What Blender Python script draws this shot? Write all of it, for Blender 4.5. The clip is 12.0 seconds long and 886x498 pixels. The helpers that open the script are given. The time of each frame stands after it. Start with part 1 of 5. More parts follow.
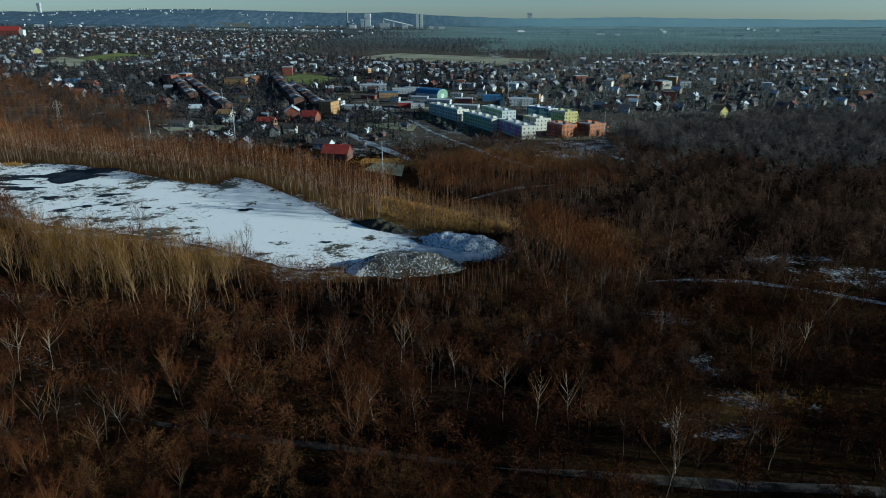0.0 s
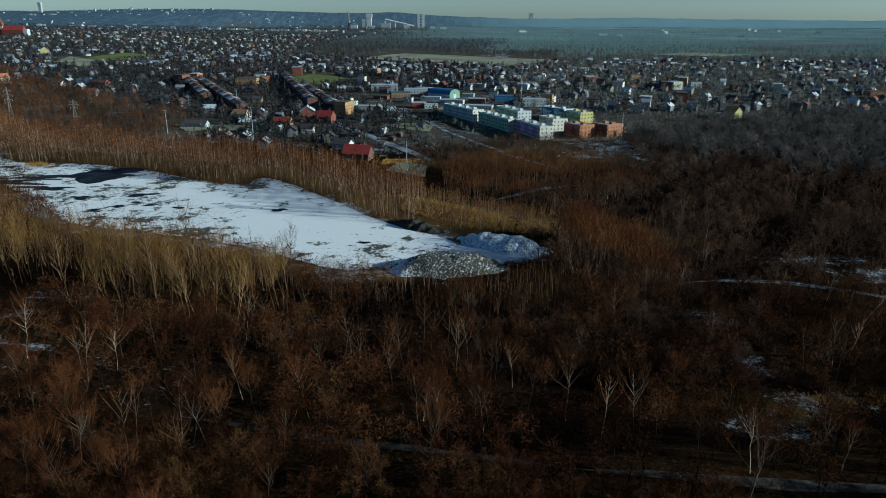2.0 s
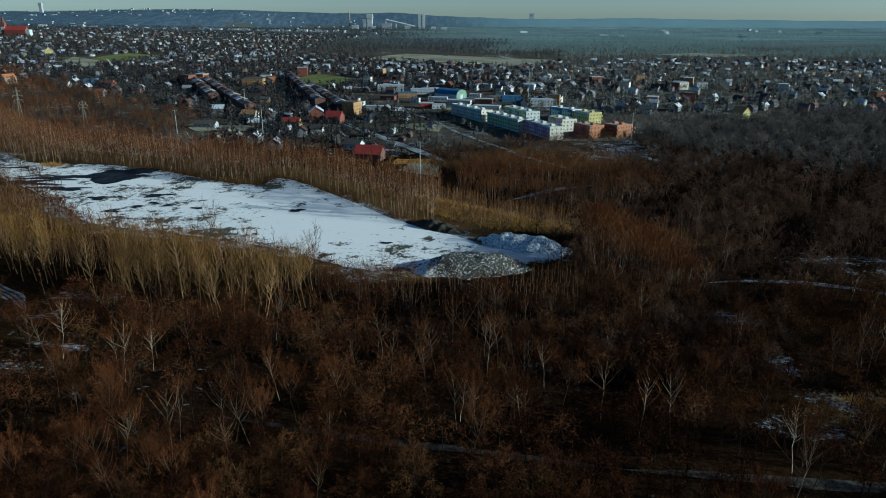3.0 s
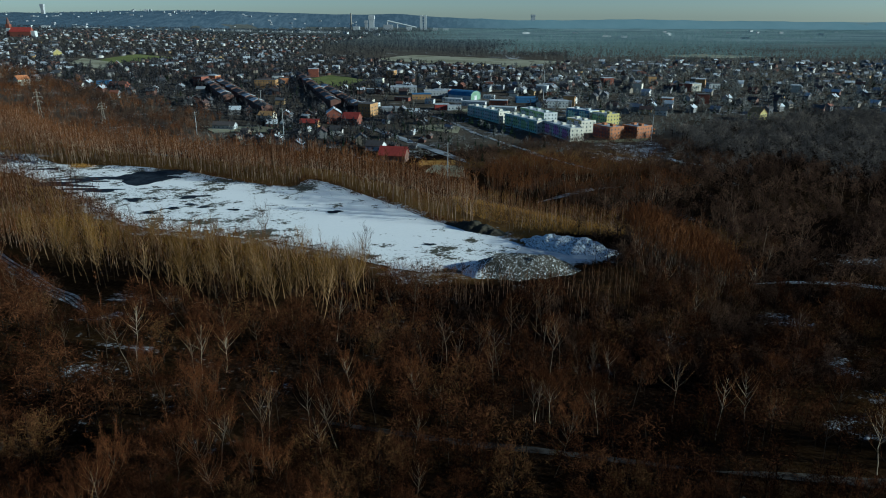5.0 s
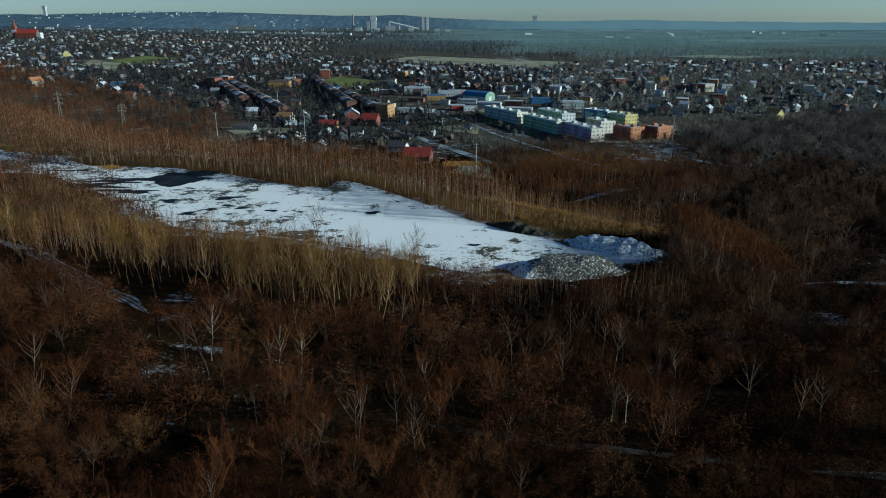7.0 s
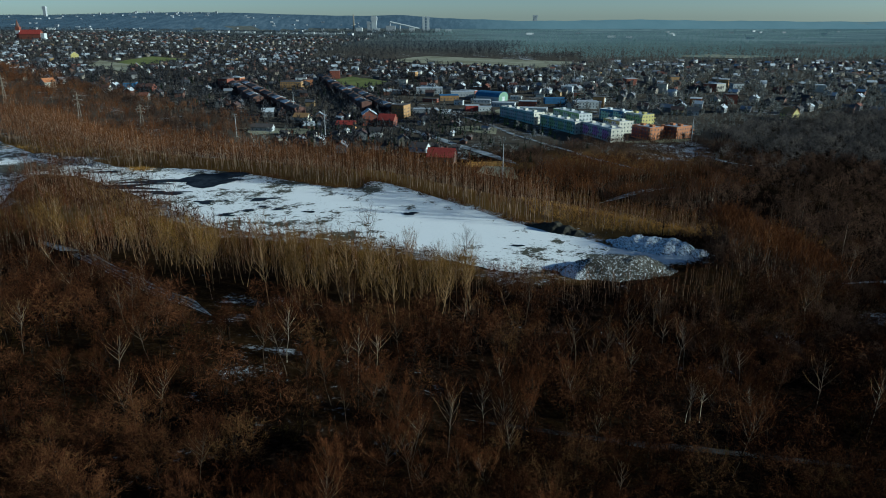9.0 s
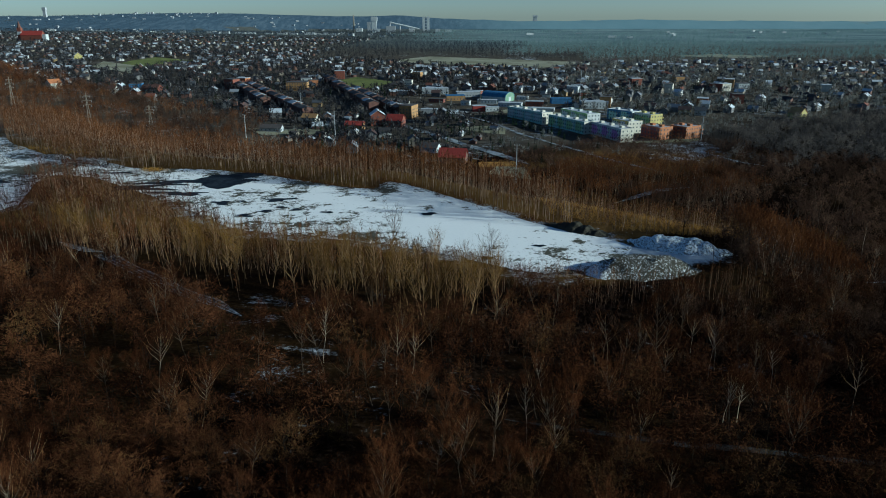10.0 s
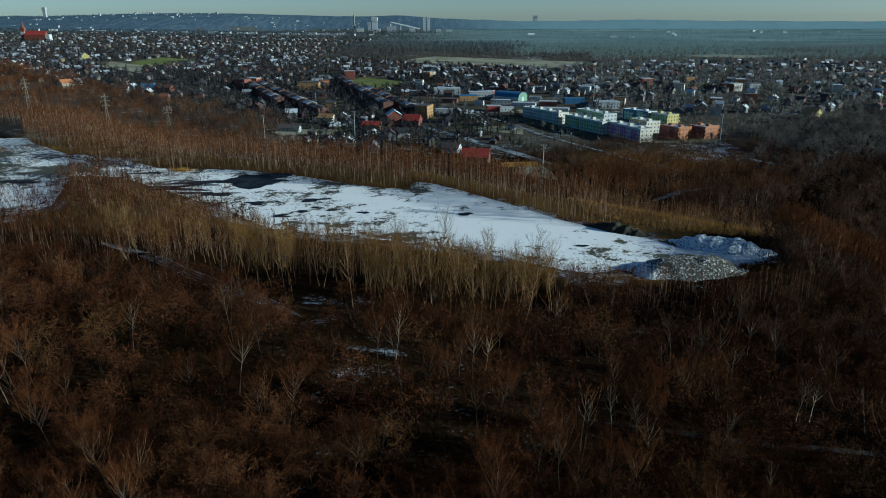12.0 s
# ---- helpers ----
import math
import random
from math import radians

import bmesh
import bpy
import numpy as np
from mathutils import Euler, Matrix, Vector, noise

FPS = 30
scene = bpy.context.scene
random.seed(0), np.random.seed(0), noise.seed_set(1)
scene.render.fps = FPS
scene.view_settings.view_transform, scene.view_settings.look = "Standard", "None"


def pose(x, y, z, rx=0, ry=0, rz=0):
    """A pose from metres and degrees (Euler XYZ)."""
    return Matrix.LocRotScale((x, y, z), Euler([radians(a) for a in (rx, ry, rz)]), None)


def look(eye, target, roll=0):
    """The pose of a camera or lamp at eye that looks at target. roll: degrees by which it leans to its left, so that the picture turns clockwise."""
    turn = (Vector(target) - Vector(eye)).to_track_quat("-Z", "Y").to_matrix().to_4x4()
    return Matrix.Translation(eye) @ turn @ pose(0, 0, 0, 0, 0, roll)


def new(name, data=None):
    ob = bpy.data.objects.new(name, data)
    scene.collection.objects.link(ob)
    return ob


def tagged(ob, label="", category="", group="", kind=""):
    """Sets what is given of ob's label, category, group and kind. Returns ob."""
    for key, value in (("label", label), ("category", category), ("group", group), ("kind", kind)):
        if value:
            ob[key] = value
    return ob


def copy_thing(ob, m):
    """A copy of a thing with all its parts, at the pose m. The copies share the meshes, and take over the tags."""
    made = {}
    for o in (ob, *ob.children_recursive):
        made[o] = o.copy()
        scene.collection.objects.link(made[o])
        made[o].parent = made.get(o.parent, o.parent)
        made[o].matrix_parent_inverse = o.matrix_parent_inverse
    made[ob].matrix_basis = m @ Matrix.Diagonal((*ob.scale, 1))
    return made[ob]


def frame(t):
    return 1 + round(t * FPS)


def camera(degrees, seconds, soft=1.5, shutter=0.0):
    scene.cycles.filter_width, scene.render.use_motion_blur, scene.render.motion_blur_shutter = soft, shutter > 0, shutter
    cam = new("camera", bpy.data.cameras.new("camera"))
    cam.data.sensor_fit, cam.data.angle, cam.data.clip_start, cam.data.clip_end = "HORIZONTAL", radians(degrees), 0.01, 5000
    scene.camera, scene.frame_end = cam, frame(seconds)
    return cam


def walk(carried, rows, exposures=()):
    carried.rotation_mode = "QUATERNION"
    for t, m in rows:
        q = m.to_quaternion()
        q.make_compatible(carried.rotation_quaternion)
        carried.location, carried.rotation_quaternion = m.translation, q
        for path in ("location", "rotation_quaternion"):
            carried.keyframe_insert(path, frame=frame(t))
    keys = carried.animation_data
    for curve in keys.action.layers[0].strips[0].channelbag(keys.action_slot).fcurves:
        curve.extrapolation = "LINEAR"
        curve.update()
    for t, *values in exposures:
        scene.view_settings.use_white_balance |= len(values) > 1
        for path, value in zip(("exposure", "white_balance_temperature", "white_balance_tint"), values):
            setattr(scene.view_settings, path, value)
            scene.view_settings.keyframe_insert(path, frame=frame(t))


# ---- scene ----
EXPOSURE = 0.45
cam = camera(66.0, 12.0, 1.0)
PATH = [
    (0, (0.561, -0.338, 88.745), (0.556, 1.553, 88.095), 0.1),
    (0.5, (-2.532, -0.368, 88.764), (-2.537, 1.523, 88.114), 0.1),
    (1, (-6.049, -0.416, 88.839), (-6.053, 1.475, 88.189), 0.1),
    (1.5, (-9.564, -0.497, 88.883), (-9.567, 1.394, 88.233), 0.1),
    (2, (-13.339, -0.544, 88.91), (-13.341, 1.348, 88.26), 0.2),
    (2.5, (-17.161, -0.643, 88.948), (-17.162, 1.249, 88.298), 0.2),
    (3, (-20.998, -0.609, 88.9), (-20.999, 1.283, 88.251), 0.2),
    (5, (-36.643, -0.736, 89.049), (-36.642, 1.157, 88.403), 0.2),
    (5.5, (-40.649, -0.91, 89.1), (-40.648, 0.983, 88.455), 0.2),
    (6, (-44.565, -1.055, 89.109), (-44.564, 0.838, 88.464), 0.1),
    (6.5, (-48.513, -1.006, 89.022), (-48.512, 0.888, 88.378), 0.1),
    (7, (-52.381, -0.916, 88.916), (-52.38, 0.977, 88.273), 0.1),
    (9, (-68.311, -1.555, 89.51), (-68.306, 0.339, 88.866), -0.0),
    (9.5, (-72.244, -1.477, 89.465), (-72.238, 0.417, 88.822), -0.1),
    (10, (-76.202, -1.508, 89.468), (-76.195, 0.386, 88.825), -0.1),
    (10.5, (-80.214, -1.44, 89.506), (-80.205, 0.454, 88.863), -0.1),
    (11, (-84.124, -1.377, 89.493), (-84.114, 0.517, 88.85), -0.1),
    (11.5, (-87.976, -1.379, 89.508), (-87.965, 0.515, 88.865), -0.1),
    (12, (-91.953, -1.435, 89.58), (-91.941, 0.459, 88.937), -0.1),
]
walk(cam, [(t, look(eye, target, roll)) for t, eye, target, roll in PATH], [(0.0, EXPOSURE, 4880, -6)])

# ---- light: low winter sun from the right, clear hazy sky ----
SUN_EL, SUN_ROT = radians(15.5), radians(100.0)   # height, bearing from +y towards +x
world = bpy.data.worlds.new("sky")
scene.world = world
world.use_nodes = True
wn = world.node_tree.nodes
sky = wn.new("ShaderNodeTexSky")
sky.sky_type, sky.sun_disc = "NISHITA", False
sky.sun_elevation, sky.sun_rotation = SUN_EL, SUN_ROT
sky.air_density, sky.dust_density, sky.ozone_density = 0.7, 0.35, 1.5
world.node_tree.links.new(sky.outputs[0], wn["Background"].inputs[0])
wn["Background"].inputs[1].default_value = 0.05
sun_data = bpy.data.lights.new("sun", "SUN")
sun_data.energy, sun_data.angle, sun_data.color = 5.0, radians(0.5), (1.0, 0.89, 0.71)
sun_ob = new("sun", sun_data)
to_sun = Vector((math.sin(SUN_ROT) * math.cos(SUN_EL), math.cos(SUN_ROT) * math.cos(SUN_EL), math.sin(SUN_EL)))
sun_ob.matrix_world = look(to_sun * 400, (0, 0, 0))


# ---- materials ----
def graph(name, rough=0.8, metal=0.0, spec=0.3):
    m = bpy.data.materials.new(name)
    m.use_nodes = True
    b = m.node_tree.nodes["Principled BSDF"]
    b.inputs["Roughness"].default_value = rough
    b.inputs["Metallic"].default_value = metal
    b.inputs["Specular IOR Level"].default_value = spec
    return m, m.node_tree.nodes, m.node_tree.links, b


def ramp(n, stops, constant=False):
    r = n.new("ShaderNodeValToRGB")
    if constant:
        r.color_ramp.interpolation = "CONSTANT"
    el = r.color_ramp.elements
    while len(el) < len(stops):
        el.new(0.5)
    for e, (p, c) in zip(el, stops):
        e.position = p
        e.color = (*c, 1)
    return r


def noise_tex(n, l, scale, detail=4.0, rough=0.6, stretch=None):
    tc = n.new("ShaderNodeTexCoord")
    t = n.new("ShaderNodeTexNoise")
    t.inputs["Scale"].default_value, t.inputs["Detail"].default_value, t.inputs["Roughness"].default_value = scale, detail, rough
    if stretch:
        mp = n.new("ShaderNodeMapping")
        mp.inputs["Scale"].default_value = stretch
        l.new(tc.outputs["Object"], mp.inputs[0])
        l.new(mp.outputs[0], t.inputs["Vector"])
    else:
        l.new(tc.outputs["Object"], t.inputs["Vector"])
    return t


def calc(n, l, op, a, b=0.0, c=None):
    m = n.new("ShaderNodeMath")
    m.operation = op
    for i, v in enumerate((a, b) if c is None else (a, b, c)):
        if isinstance(v, (int, float)):
            m.inputs[i].default_value = v
        else:
            l.new(v, m.inputs[i])
    return m.outputs[0]


def blend(n, l, fac, a, b, kind="MIX"):
    m = n.new("ShaderNodeMix")
    m.data_type, m.blend_type = "RGBA", kind
    for i, v in ((0, fac), (6, a), (7, b)):
        if isinstance(v, (int, float)):
            m.inputs[i].default_value = v
        elif isinstance(v, tuple):
            m.inputs[i].default_value = (*v, 1)
        else:
            l.new(v, m.inputs[i])
    return m.outputs[2]


def relief(n, l, b, height, strength, distance):
    bp = n.new("ShaderNodeBump")
    bp.inputs["Strength"].default_value, bp.inputs["Distance"].default_value = strength, distance
    l.new(height, bp.inputs["Height"])
    l.new(bp.outputs[0], b.inputs["Normal"])


def step(n, l, v, lo, hi):
    m = n.new("ShaderNodeMapRange")
    m.interpolation_type = "SMOOTHSTEP"
    m.inputs["From Min"].default_value, m.inputs["From Max"].default_value = lo, hi
    l.new(v, m.inputs["Value"])
    return m.outputs[0]


def attribute(n, name):
    a = n.new("ShaderNodeAttribute")
    a.attribute_name = name
    return a.outputs["Fac"]


def two_tone(name, c1, c2, scale, rough=0.8, bump=0.3, dist=0.05, stretch=None):
    """A surface that wanders between two colours, with fine grain."""
    m, n, l, b = graph(name, rough, 0, 0.3 if rough < 0.85 else 0.02)
    t, f = noise_tex(n, l, scale, 5, 0.6, stretch), noise_tex(n, l, scale * 9, 3)
    mixed = calc(n, l, "ADD", calc(n, l, "MULTIPLY", t.outputs[0], 0.7), calc(n, l, "MULTIPLY", f.outputs[0], 0.3))
    l.new(blend(n, l, step(n, l, mixed, 0.38, 0.62), c1, c2), b.inputs["Base Color"])
    relief(n, l, b, mixed, bump, dist)
    return m


def picked(name, stops, scale=0.4, rough=0.85, dirt=0.35):
    """A paint or tile whose colour is drawn for each piece, weathered by noise."""
    m, n, l, b = graph(name, rough)
    oi, geo = n.new("ShaderNodeObjectInfo"), n.new("ShaderNodeNewGeometry")
    pick = calc(n, l, "FRACT", calc(n, l, "ADD", oi.outputs["Random"], calc(n, l, "MULTIPLY", geo.outputs["Random Per Island"], 0.999)))
    r = ramp(n, stops, True)
    l.new(pick, r.inputs[0])
    t = noise_tex(n, l, scale, 5)
    grey = calc(n, l, "MULTIPLY_ADD", t.outputs[0], dirt * 2, 1 - dirt * 1.2)
    l.new(blend(n, l, 1.0, r.outputs[0], ramped(n, l, grey), "MULTIPLY"), b.inputs["Base Color"])
    relief(n, l, b, t.outputs[0], 0.2, 0.05)
    return m


def ramped(n, l, v):
    c = n.new("ShaderNodeCombineColor")
    for i in range(3):
        l.new(v, c.inputs[i])
    return c.outputs[0]


def woody(name, stops, rough=0.85, thin=False):
    """Bark or twigs; each tree has its own tone."""
    m, n, l, b = graph(name, rough, 0, 0.0)
    oi, geo = n.new("ShaderNodeObjectInfo"), n.new("ShaderNodeNewGeometry")
    tone = attribute(n, "tone")
    alone = calc(n, l, "LESS_THAN", tone, 0.001)
    v = calc(n, l, "MULTIPLY_ADD", oi.outputs["Random"], alone, tone)
    v = calc(n, l, "ADD", calc(n, l, "MULTIPLY", v, 0.75), calc(n, l, "MULTIPLY", geo.outputs["Random Per Island"], 0.25))
    r = ramp(n, stops)
    l.new(v, r.inputs[0])
    t = noise_tex(n, l, 1.7, 3, 0.7, (1, 1, 2.5))
    l.new(blend(n, l, 0.55, r.outputs[0], blend(n, l, 1.0, r.outputs[0], ramped(n, l, calc(n, l, "MULTIPLY", t.outputs[0], 1.9)), "MULTIPLY")), b.inputs["Base Color"])
    if thin:   # fine sprays let light through from behind
        tr, mix = n.new("ShaderNodeBsdfTranslucent"), n.new("ShaderNodeMixShader")
        l.new(r.outputs[0], tr.inputs[0])
        l.new(b.outputs[0], mix.inputs[1]), l.new(tr.outputs[0], mix.inputs[2])
        mix.inputs[0].default_value = 0.25
        l.new(mix.outputs[0], n["Material Output"].inputs[0])
    return m


TW_BIRCH = woody("twigs_birch", [(0.0, (0.020, 0.009, 0.0048)), (0.5, (0.036, 0.0138, 0.0062)), (1.0, (0.120, 0.047, 0.019))])
TW_BELT = woody("twigs_belt", [(0.0, (0.040, 0.0155, 0.007)), (0.5, (0.084, 0.034, 0.0135)), (1.0, (0.165, 0.074, 0.027))])
TW_POPLAR = woody("twigs_poplar", [(0.0, (0.036, 0.019, 0.005)), (0.5, (0.105, 0.058, 0.014)), (1.0, (0.225, 0.132, 0.031))])
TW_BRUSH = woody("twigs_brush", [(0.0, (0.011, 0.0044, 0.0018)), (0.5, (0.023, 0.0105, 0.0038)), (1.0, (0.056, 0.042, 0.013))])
TW_GRASS = woody("dry_grass", [(0.0, (0.22, 0.11, 0.025)), (1.0, (0.42, 0.25, 0.06))])
TW_OAK = woody("twigs_oak", [(0.0, (0.010, 0.0042, 0.0022)), (0.35, (0.025, 0.0098, 0.0048)), (0.7, (0.072, 0.030, 0.0138)), (1.0, (0.080, 0.049, 0.019))])
TW_WOOD = woody("twigs_wood", [(0.0, (0.032, 0.033, 0.036)), (0.5, (0.082, 0.074, 0.069)), (1.0, (0.19, 0.162, 0.135))], 0.85, True)
TW_MID = woody("twigs_mid", [(0.0, (0.024, 0.0145, 0.0105)), (0.5, (0.062, 0.037, 0.025)), (1.0, (0.145, 0.088, 0.054))], 0.85, True)
# darker twig copy for the left, away from the sunward haze
TW_DARK_COPY = woody("twigs_dark_copy", [(0.0, (0.020, 0.023, 0.028)), (0.5, (0.038, 0.039, 0.043)), (1.0, (0.064, 0.058, 0.055))], 0.85, True)
# pale haze put into the twig colour of trees in the town
TW_HAZED = woody("twigs_hazed", [(0.0, (0.090, 0.098, 0.098)), (0.5, (0.155, 0.158, 0.148)), (1.0, (0.235, 0.215, 0.178))], 0.85, True)
# bright sunward haze put into the colour of the right-hand far woods
TW_HAZE_RIGHT = woody("twigs_haze_right", [(0.0, (0.15, 0.225, 0.225)), (0.5, (0.19, 0.27, 0.265)), (1.0, (0.23, 0.31, 0.295))], 0.9, True)
# darker blue haze put into the colour of the left-hand far woods
TW_HAZE_LEFT = woody("twigs_haze_left", [(0.0, (0.030, 0.040, 0.052)), (0.5, (0.045, 0.056, 0.068)), (1.0, (0.062, 0.074, 0.086))], 0.9)
NEEDLES = woody("needles", [(0.0, (0.010, 0.018, 0.012)), (1.0, (0.022, 0.036, 0.018))])
BARK_WHITE = woody("bark_white", [(0.0, (0.05, 0.036, 0.025)), (0.6, (0.10, 0.075, 0.055)), (1.0, (0.38, 0.32, 0.24))])
BARK_PALE = woody("bark_pale", [(0.0, (0.10, 0.062, 0.040)), (0.5, (0.20, 0.135, 0.090)), (1.0, (0.40, 0.30, 0.21))])
BARK_LIMB = woody("bark_limb", [(0.0, (0.05, 0.030, 0.016)), (0.5, (0.135, 0.082, 0.038)), (1.0, (0.33, 0.215, 0.11))])
BARK_DARK = woody("bark_dark", [(0.0, (0.008, 0.006, 0.005)), (1.0, (0.024, 0.018, 0.013))])
STRAW = two_tone("straw", (0.24, 0.12, 0.03), (0.42, 0.25, 0.07), 0.25, 0.9, 0.8, 0.3)


def ground_material():
    m, n, l, b = graph("forest_floor", 0.95, 0, 0.0)
    mid, fine = noise_tex(n, l, 0.11, 5, 0.65), noise_tex(n, l, 0.9, 4, 0.7)
    # litter set darker than real leaves, with canopy shade in its colour
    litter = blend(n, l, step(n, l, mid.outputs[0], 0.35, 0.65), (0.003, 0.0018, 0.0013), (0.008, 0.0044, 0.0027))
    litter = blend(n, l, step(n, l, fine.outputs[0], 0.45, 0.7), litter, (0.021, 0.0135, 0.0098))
    dry = blend(n, l, fine.outputs[0], (0.10, 0.055, 0.018), (0.22, 0.13, 0.042))
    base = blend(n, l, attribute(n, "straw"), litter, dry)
    lawn = blend(n, l, mid.outputs[0], (0.036, 0.032, 0.027), (0.105, 0.090, 0.070))
    base = blend(n, l, attribute(n, "town"), base, lawn)
    # distance haze put into the ground colour, in uneven bands
    haze_bands = noise_tex(n, l, 0.0055, 6, 0.7, (0.4, 1, 1))
    far = blend(n, l, step(n, l, haze_bands.outputs[0], 0.40, 0.62), (0.11, 0.155, 0.165), (0.20, 0.26, 0.26))
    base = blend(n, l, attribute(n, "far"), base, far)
    v = calc(n, l, "ADD", calc(n, l, "MULTIPLY", mid.outputs[0], 0.55), calc(n, l, "MULTIPLY", fine.outputs[0], 0.45))
    v = calc(n, l, "ADD", v, calc(n, l, "MULTIPLY_ADD", attribute(n, "snow"), 0.5, -0.22))
    snow = step(n, l, v, 0.46, 0.64)
    l.new(blend(n, l, snow, base, (0.44, 0.47, 0.51)), b.inputs["Base Color"])
    relief(n, l, b, fine.outputs[0], 0.7, 0.35)
    return m


def pond_material():
    m, n, l, b = graph("snowy_ice", 0.75, 0, 0.3)
    streak = noise_tex(n, l, 0.12, 9, 0.76, (1.0, 1.05, 1))
    patch = noise_tex(n, l, 0.018, 3, 0.5)
    fine = noise_tex(n, l, 0.8, 5, 0.7, (1.0, 2.0, 1))
    v = calc(n, l, "ADD", streak.outputs[0], calc(n, l, "MULTIPLY", fine.outputs[0], 0.22))
    v = calc(n, l, "ADD", v, calc(n, l, "MULTIPLY", patch.outputs[0], 0.55))
    clutter = noise_tex(n, l, 0.55, 8, 0.85, (0.8, 1.0, 1))
    v = calc(n, l, "MAXIMUM", v, calc(n, l, "ADD", calc(n, l, "MULTIPLY", clutter.outputs[0], 1.05), calc(n, l, "MULTIPLY", patch.outputs[0], 0.62)))
    weed = step(n, l, v, 0.912, 0.945)
    white = blend(n, l, fine.outputs[0], (0.70, 0.72, 0.72), (0.87, 0.87, 0.85))
    l.new(blend(n, l, weed, white, (0.055, 0.052, 0.032)), b.inputs["Base Color"])
    relief(n, l, b, fine.outputs[0], 0.5, 0.15)
    return m


def mound_material():
    m, n, l, b = graph("snowy_spoil", 0.9, 0, 0.2)
    t, f = noise_tex(n, l, 1.9, 6, 0.75, (0.8, 0.45, 1)), noise_tex(n, l, 5.0, 4, 0.8, (0.7, 0.5, 1))
    v = calc(n, l, "ADD", calc(n, l, "MULTIPLY", t.outputs[0], 0.6), calc(n, l, "MULTIPLY", f.outputs[0], 0.4))
    v = calc(n, l, "ADD", v, calc(n, l, "MULTIPLY_ADD", attribute(n, "snow"), 0.5, -0.25))
    l.new(blend(n, l, step(n, l, v, 0.45, 0.52), (0.034, 0.031, 0.022), (0.76, 0.79, 0.82)), b.inputs["Base Color"])
    relief(n, l, b, v, 0.9, 0.5)
    return m


GROUND, POND, MOUND = ground_material(), pond_material(), mound_material()
ICE = two_tone("dark_ice", (0.008, 0.012, 0.020), (0.030, 0.038, 0.050), 0.08, 0.86, 0.05, 0.02)
TRACK = two_tone("leafy_track", (0.008, 0.0065, 0.0055), (0.042, 0.040, 0.040), 0.3, 0.9, 0.4, 0.08)
# paler stretch of the near track, with sunlight put into its colour
LIT_GRAVEL = two_tone("lit_gravel_track", (0.02, 0.017, 0.014), (0.085, 0.075, 0.064), 0.35, 0.9, 0.4, 0.08)
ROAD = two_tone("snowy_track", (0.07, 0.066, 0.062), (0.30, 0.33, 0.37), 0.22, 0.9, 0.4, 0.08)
# darker, bluer copy of the snowy track, with the wood's shade in its colour
SHADED_TRACK = two_tone("shaded_snow_track", (0.05, 0.05, 0.054), (0.23, 0.25, 0.29), 0.3, 0.9, 0.5, 0.1)
ASPHALT = two_tone("wet_asphalt", (0.05, 0.055, 0.06), (0.30, 0.33, 0.36), 0.12, 0.7, 0.2, 0.02)
FIELD_GREEN = two_tone("winter_grass", (0.10, 0.115, 0.04), (0.17, 0.185, 0.065), 0.03, 0.95)
FIELD_PALE = two_tone("pale_field", (0.18, 0.175, 0.115), (0.30, 0.295, 0.22), 0.015, 0.95)
WALL = picked("house_wall", [(0.0, (0.15, 0.15, 0.15)), (0.24, (0.17, 0.15, 0.12)), (0.40, (0.11, 0.06, 0.045)), (0.58, (0.09, 0.09, 0.095)), (0.76, (0.44, 0.44, 0.42)), (0.90, (0.13, 0.08, 0.06)), (0.97, (0.27, 0.19, 0.09))])
ROOF = picked("house_roof", [(0.0, (0.034, 0.033, 0.036)), (0.28, (0.066, 0.042, 0.038)), (0.40, (0.060, 0.064, 0.072)), (0.58, (0.15, 0.06, 0.04)), (0.65, (0.19, 0.205, 0.23)), (0.82, (0.44, 0.48, 0.52))])
GLASS = graph("window_glass", 0.12, 0, 0.6)[0]
GLASS.node_tree.nodes["Principled BSDF"].inputs["Base Color"].default_value = (0.07, 0.085, 0.10, 1)


def paint(name, c, rough=0.8):
    d = tuple(v * 0.72 for v in c)
    return two_tone(name, d, c, 0.35, rough, 0.12, 0.03)


WHITE, CREAM = paint("white_render", (0.48, 0.51, 0.51)), paint("cream_render", (0.56, 0.54, 0.45))
PALE_BLUE, LIME = paint("pale_blue_render", (0.34, 0.50, 0.47)), paint("lime_render", (0.33, 0.45, 0.22))
PURPLE, MINT = paint("purple_render", (0.44, 0.20, 0.44)), paint("mint_render", (0.16, 0.26, 0.18))
ORANGE, BRICK = paint("orange_render", (0.33, 0.135, 0.055)), two_tone("red_brick", (0.12, 0.042, 0.028), (0.20, 0.066, 0.04), 1.2)
YELLOW, BLUE = paint("yellow_render", (0.42, 0.37, 0.13)), paint("blue_sheet", (0.07, 0.16, 0.30), 0.9)
RED_TILE, GREY_ROOF = paint("red_tile", (0.27, 0.04, 0.03)), paint("grey_roofing", (0.085, 0.076, 0.072))
SNOW_ROOF, OCHRE = paint("frosted_roofing", (0.42, 0.45, 0.48)), paint("ochre_render", (0.34, 0.20, 0.08))
CONCRETE, STEEL = paint("pale_concrete", (0.36, 0.38, 0.39)), paint("galvanised_steel", (0.24, 0.22, 0.18), 0.7)
DARK_WALL = paint("sooty_brick", (0.12, 0.06, 0.045))


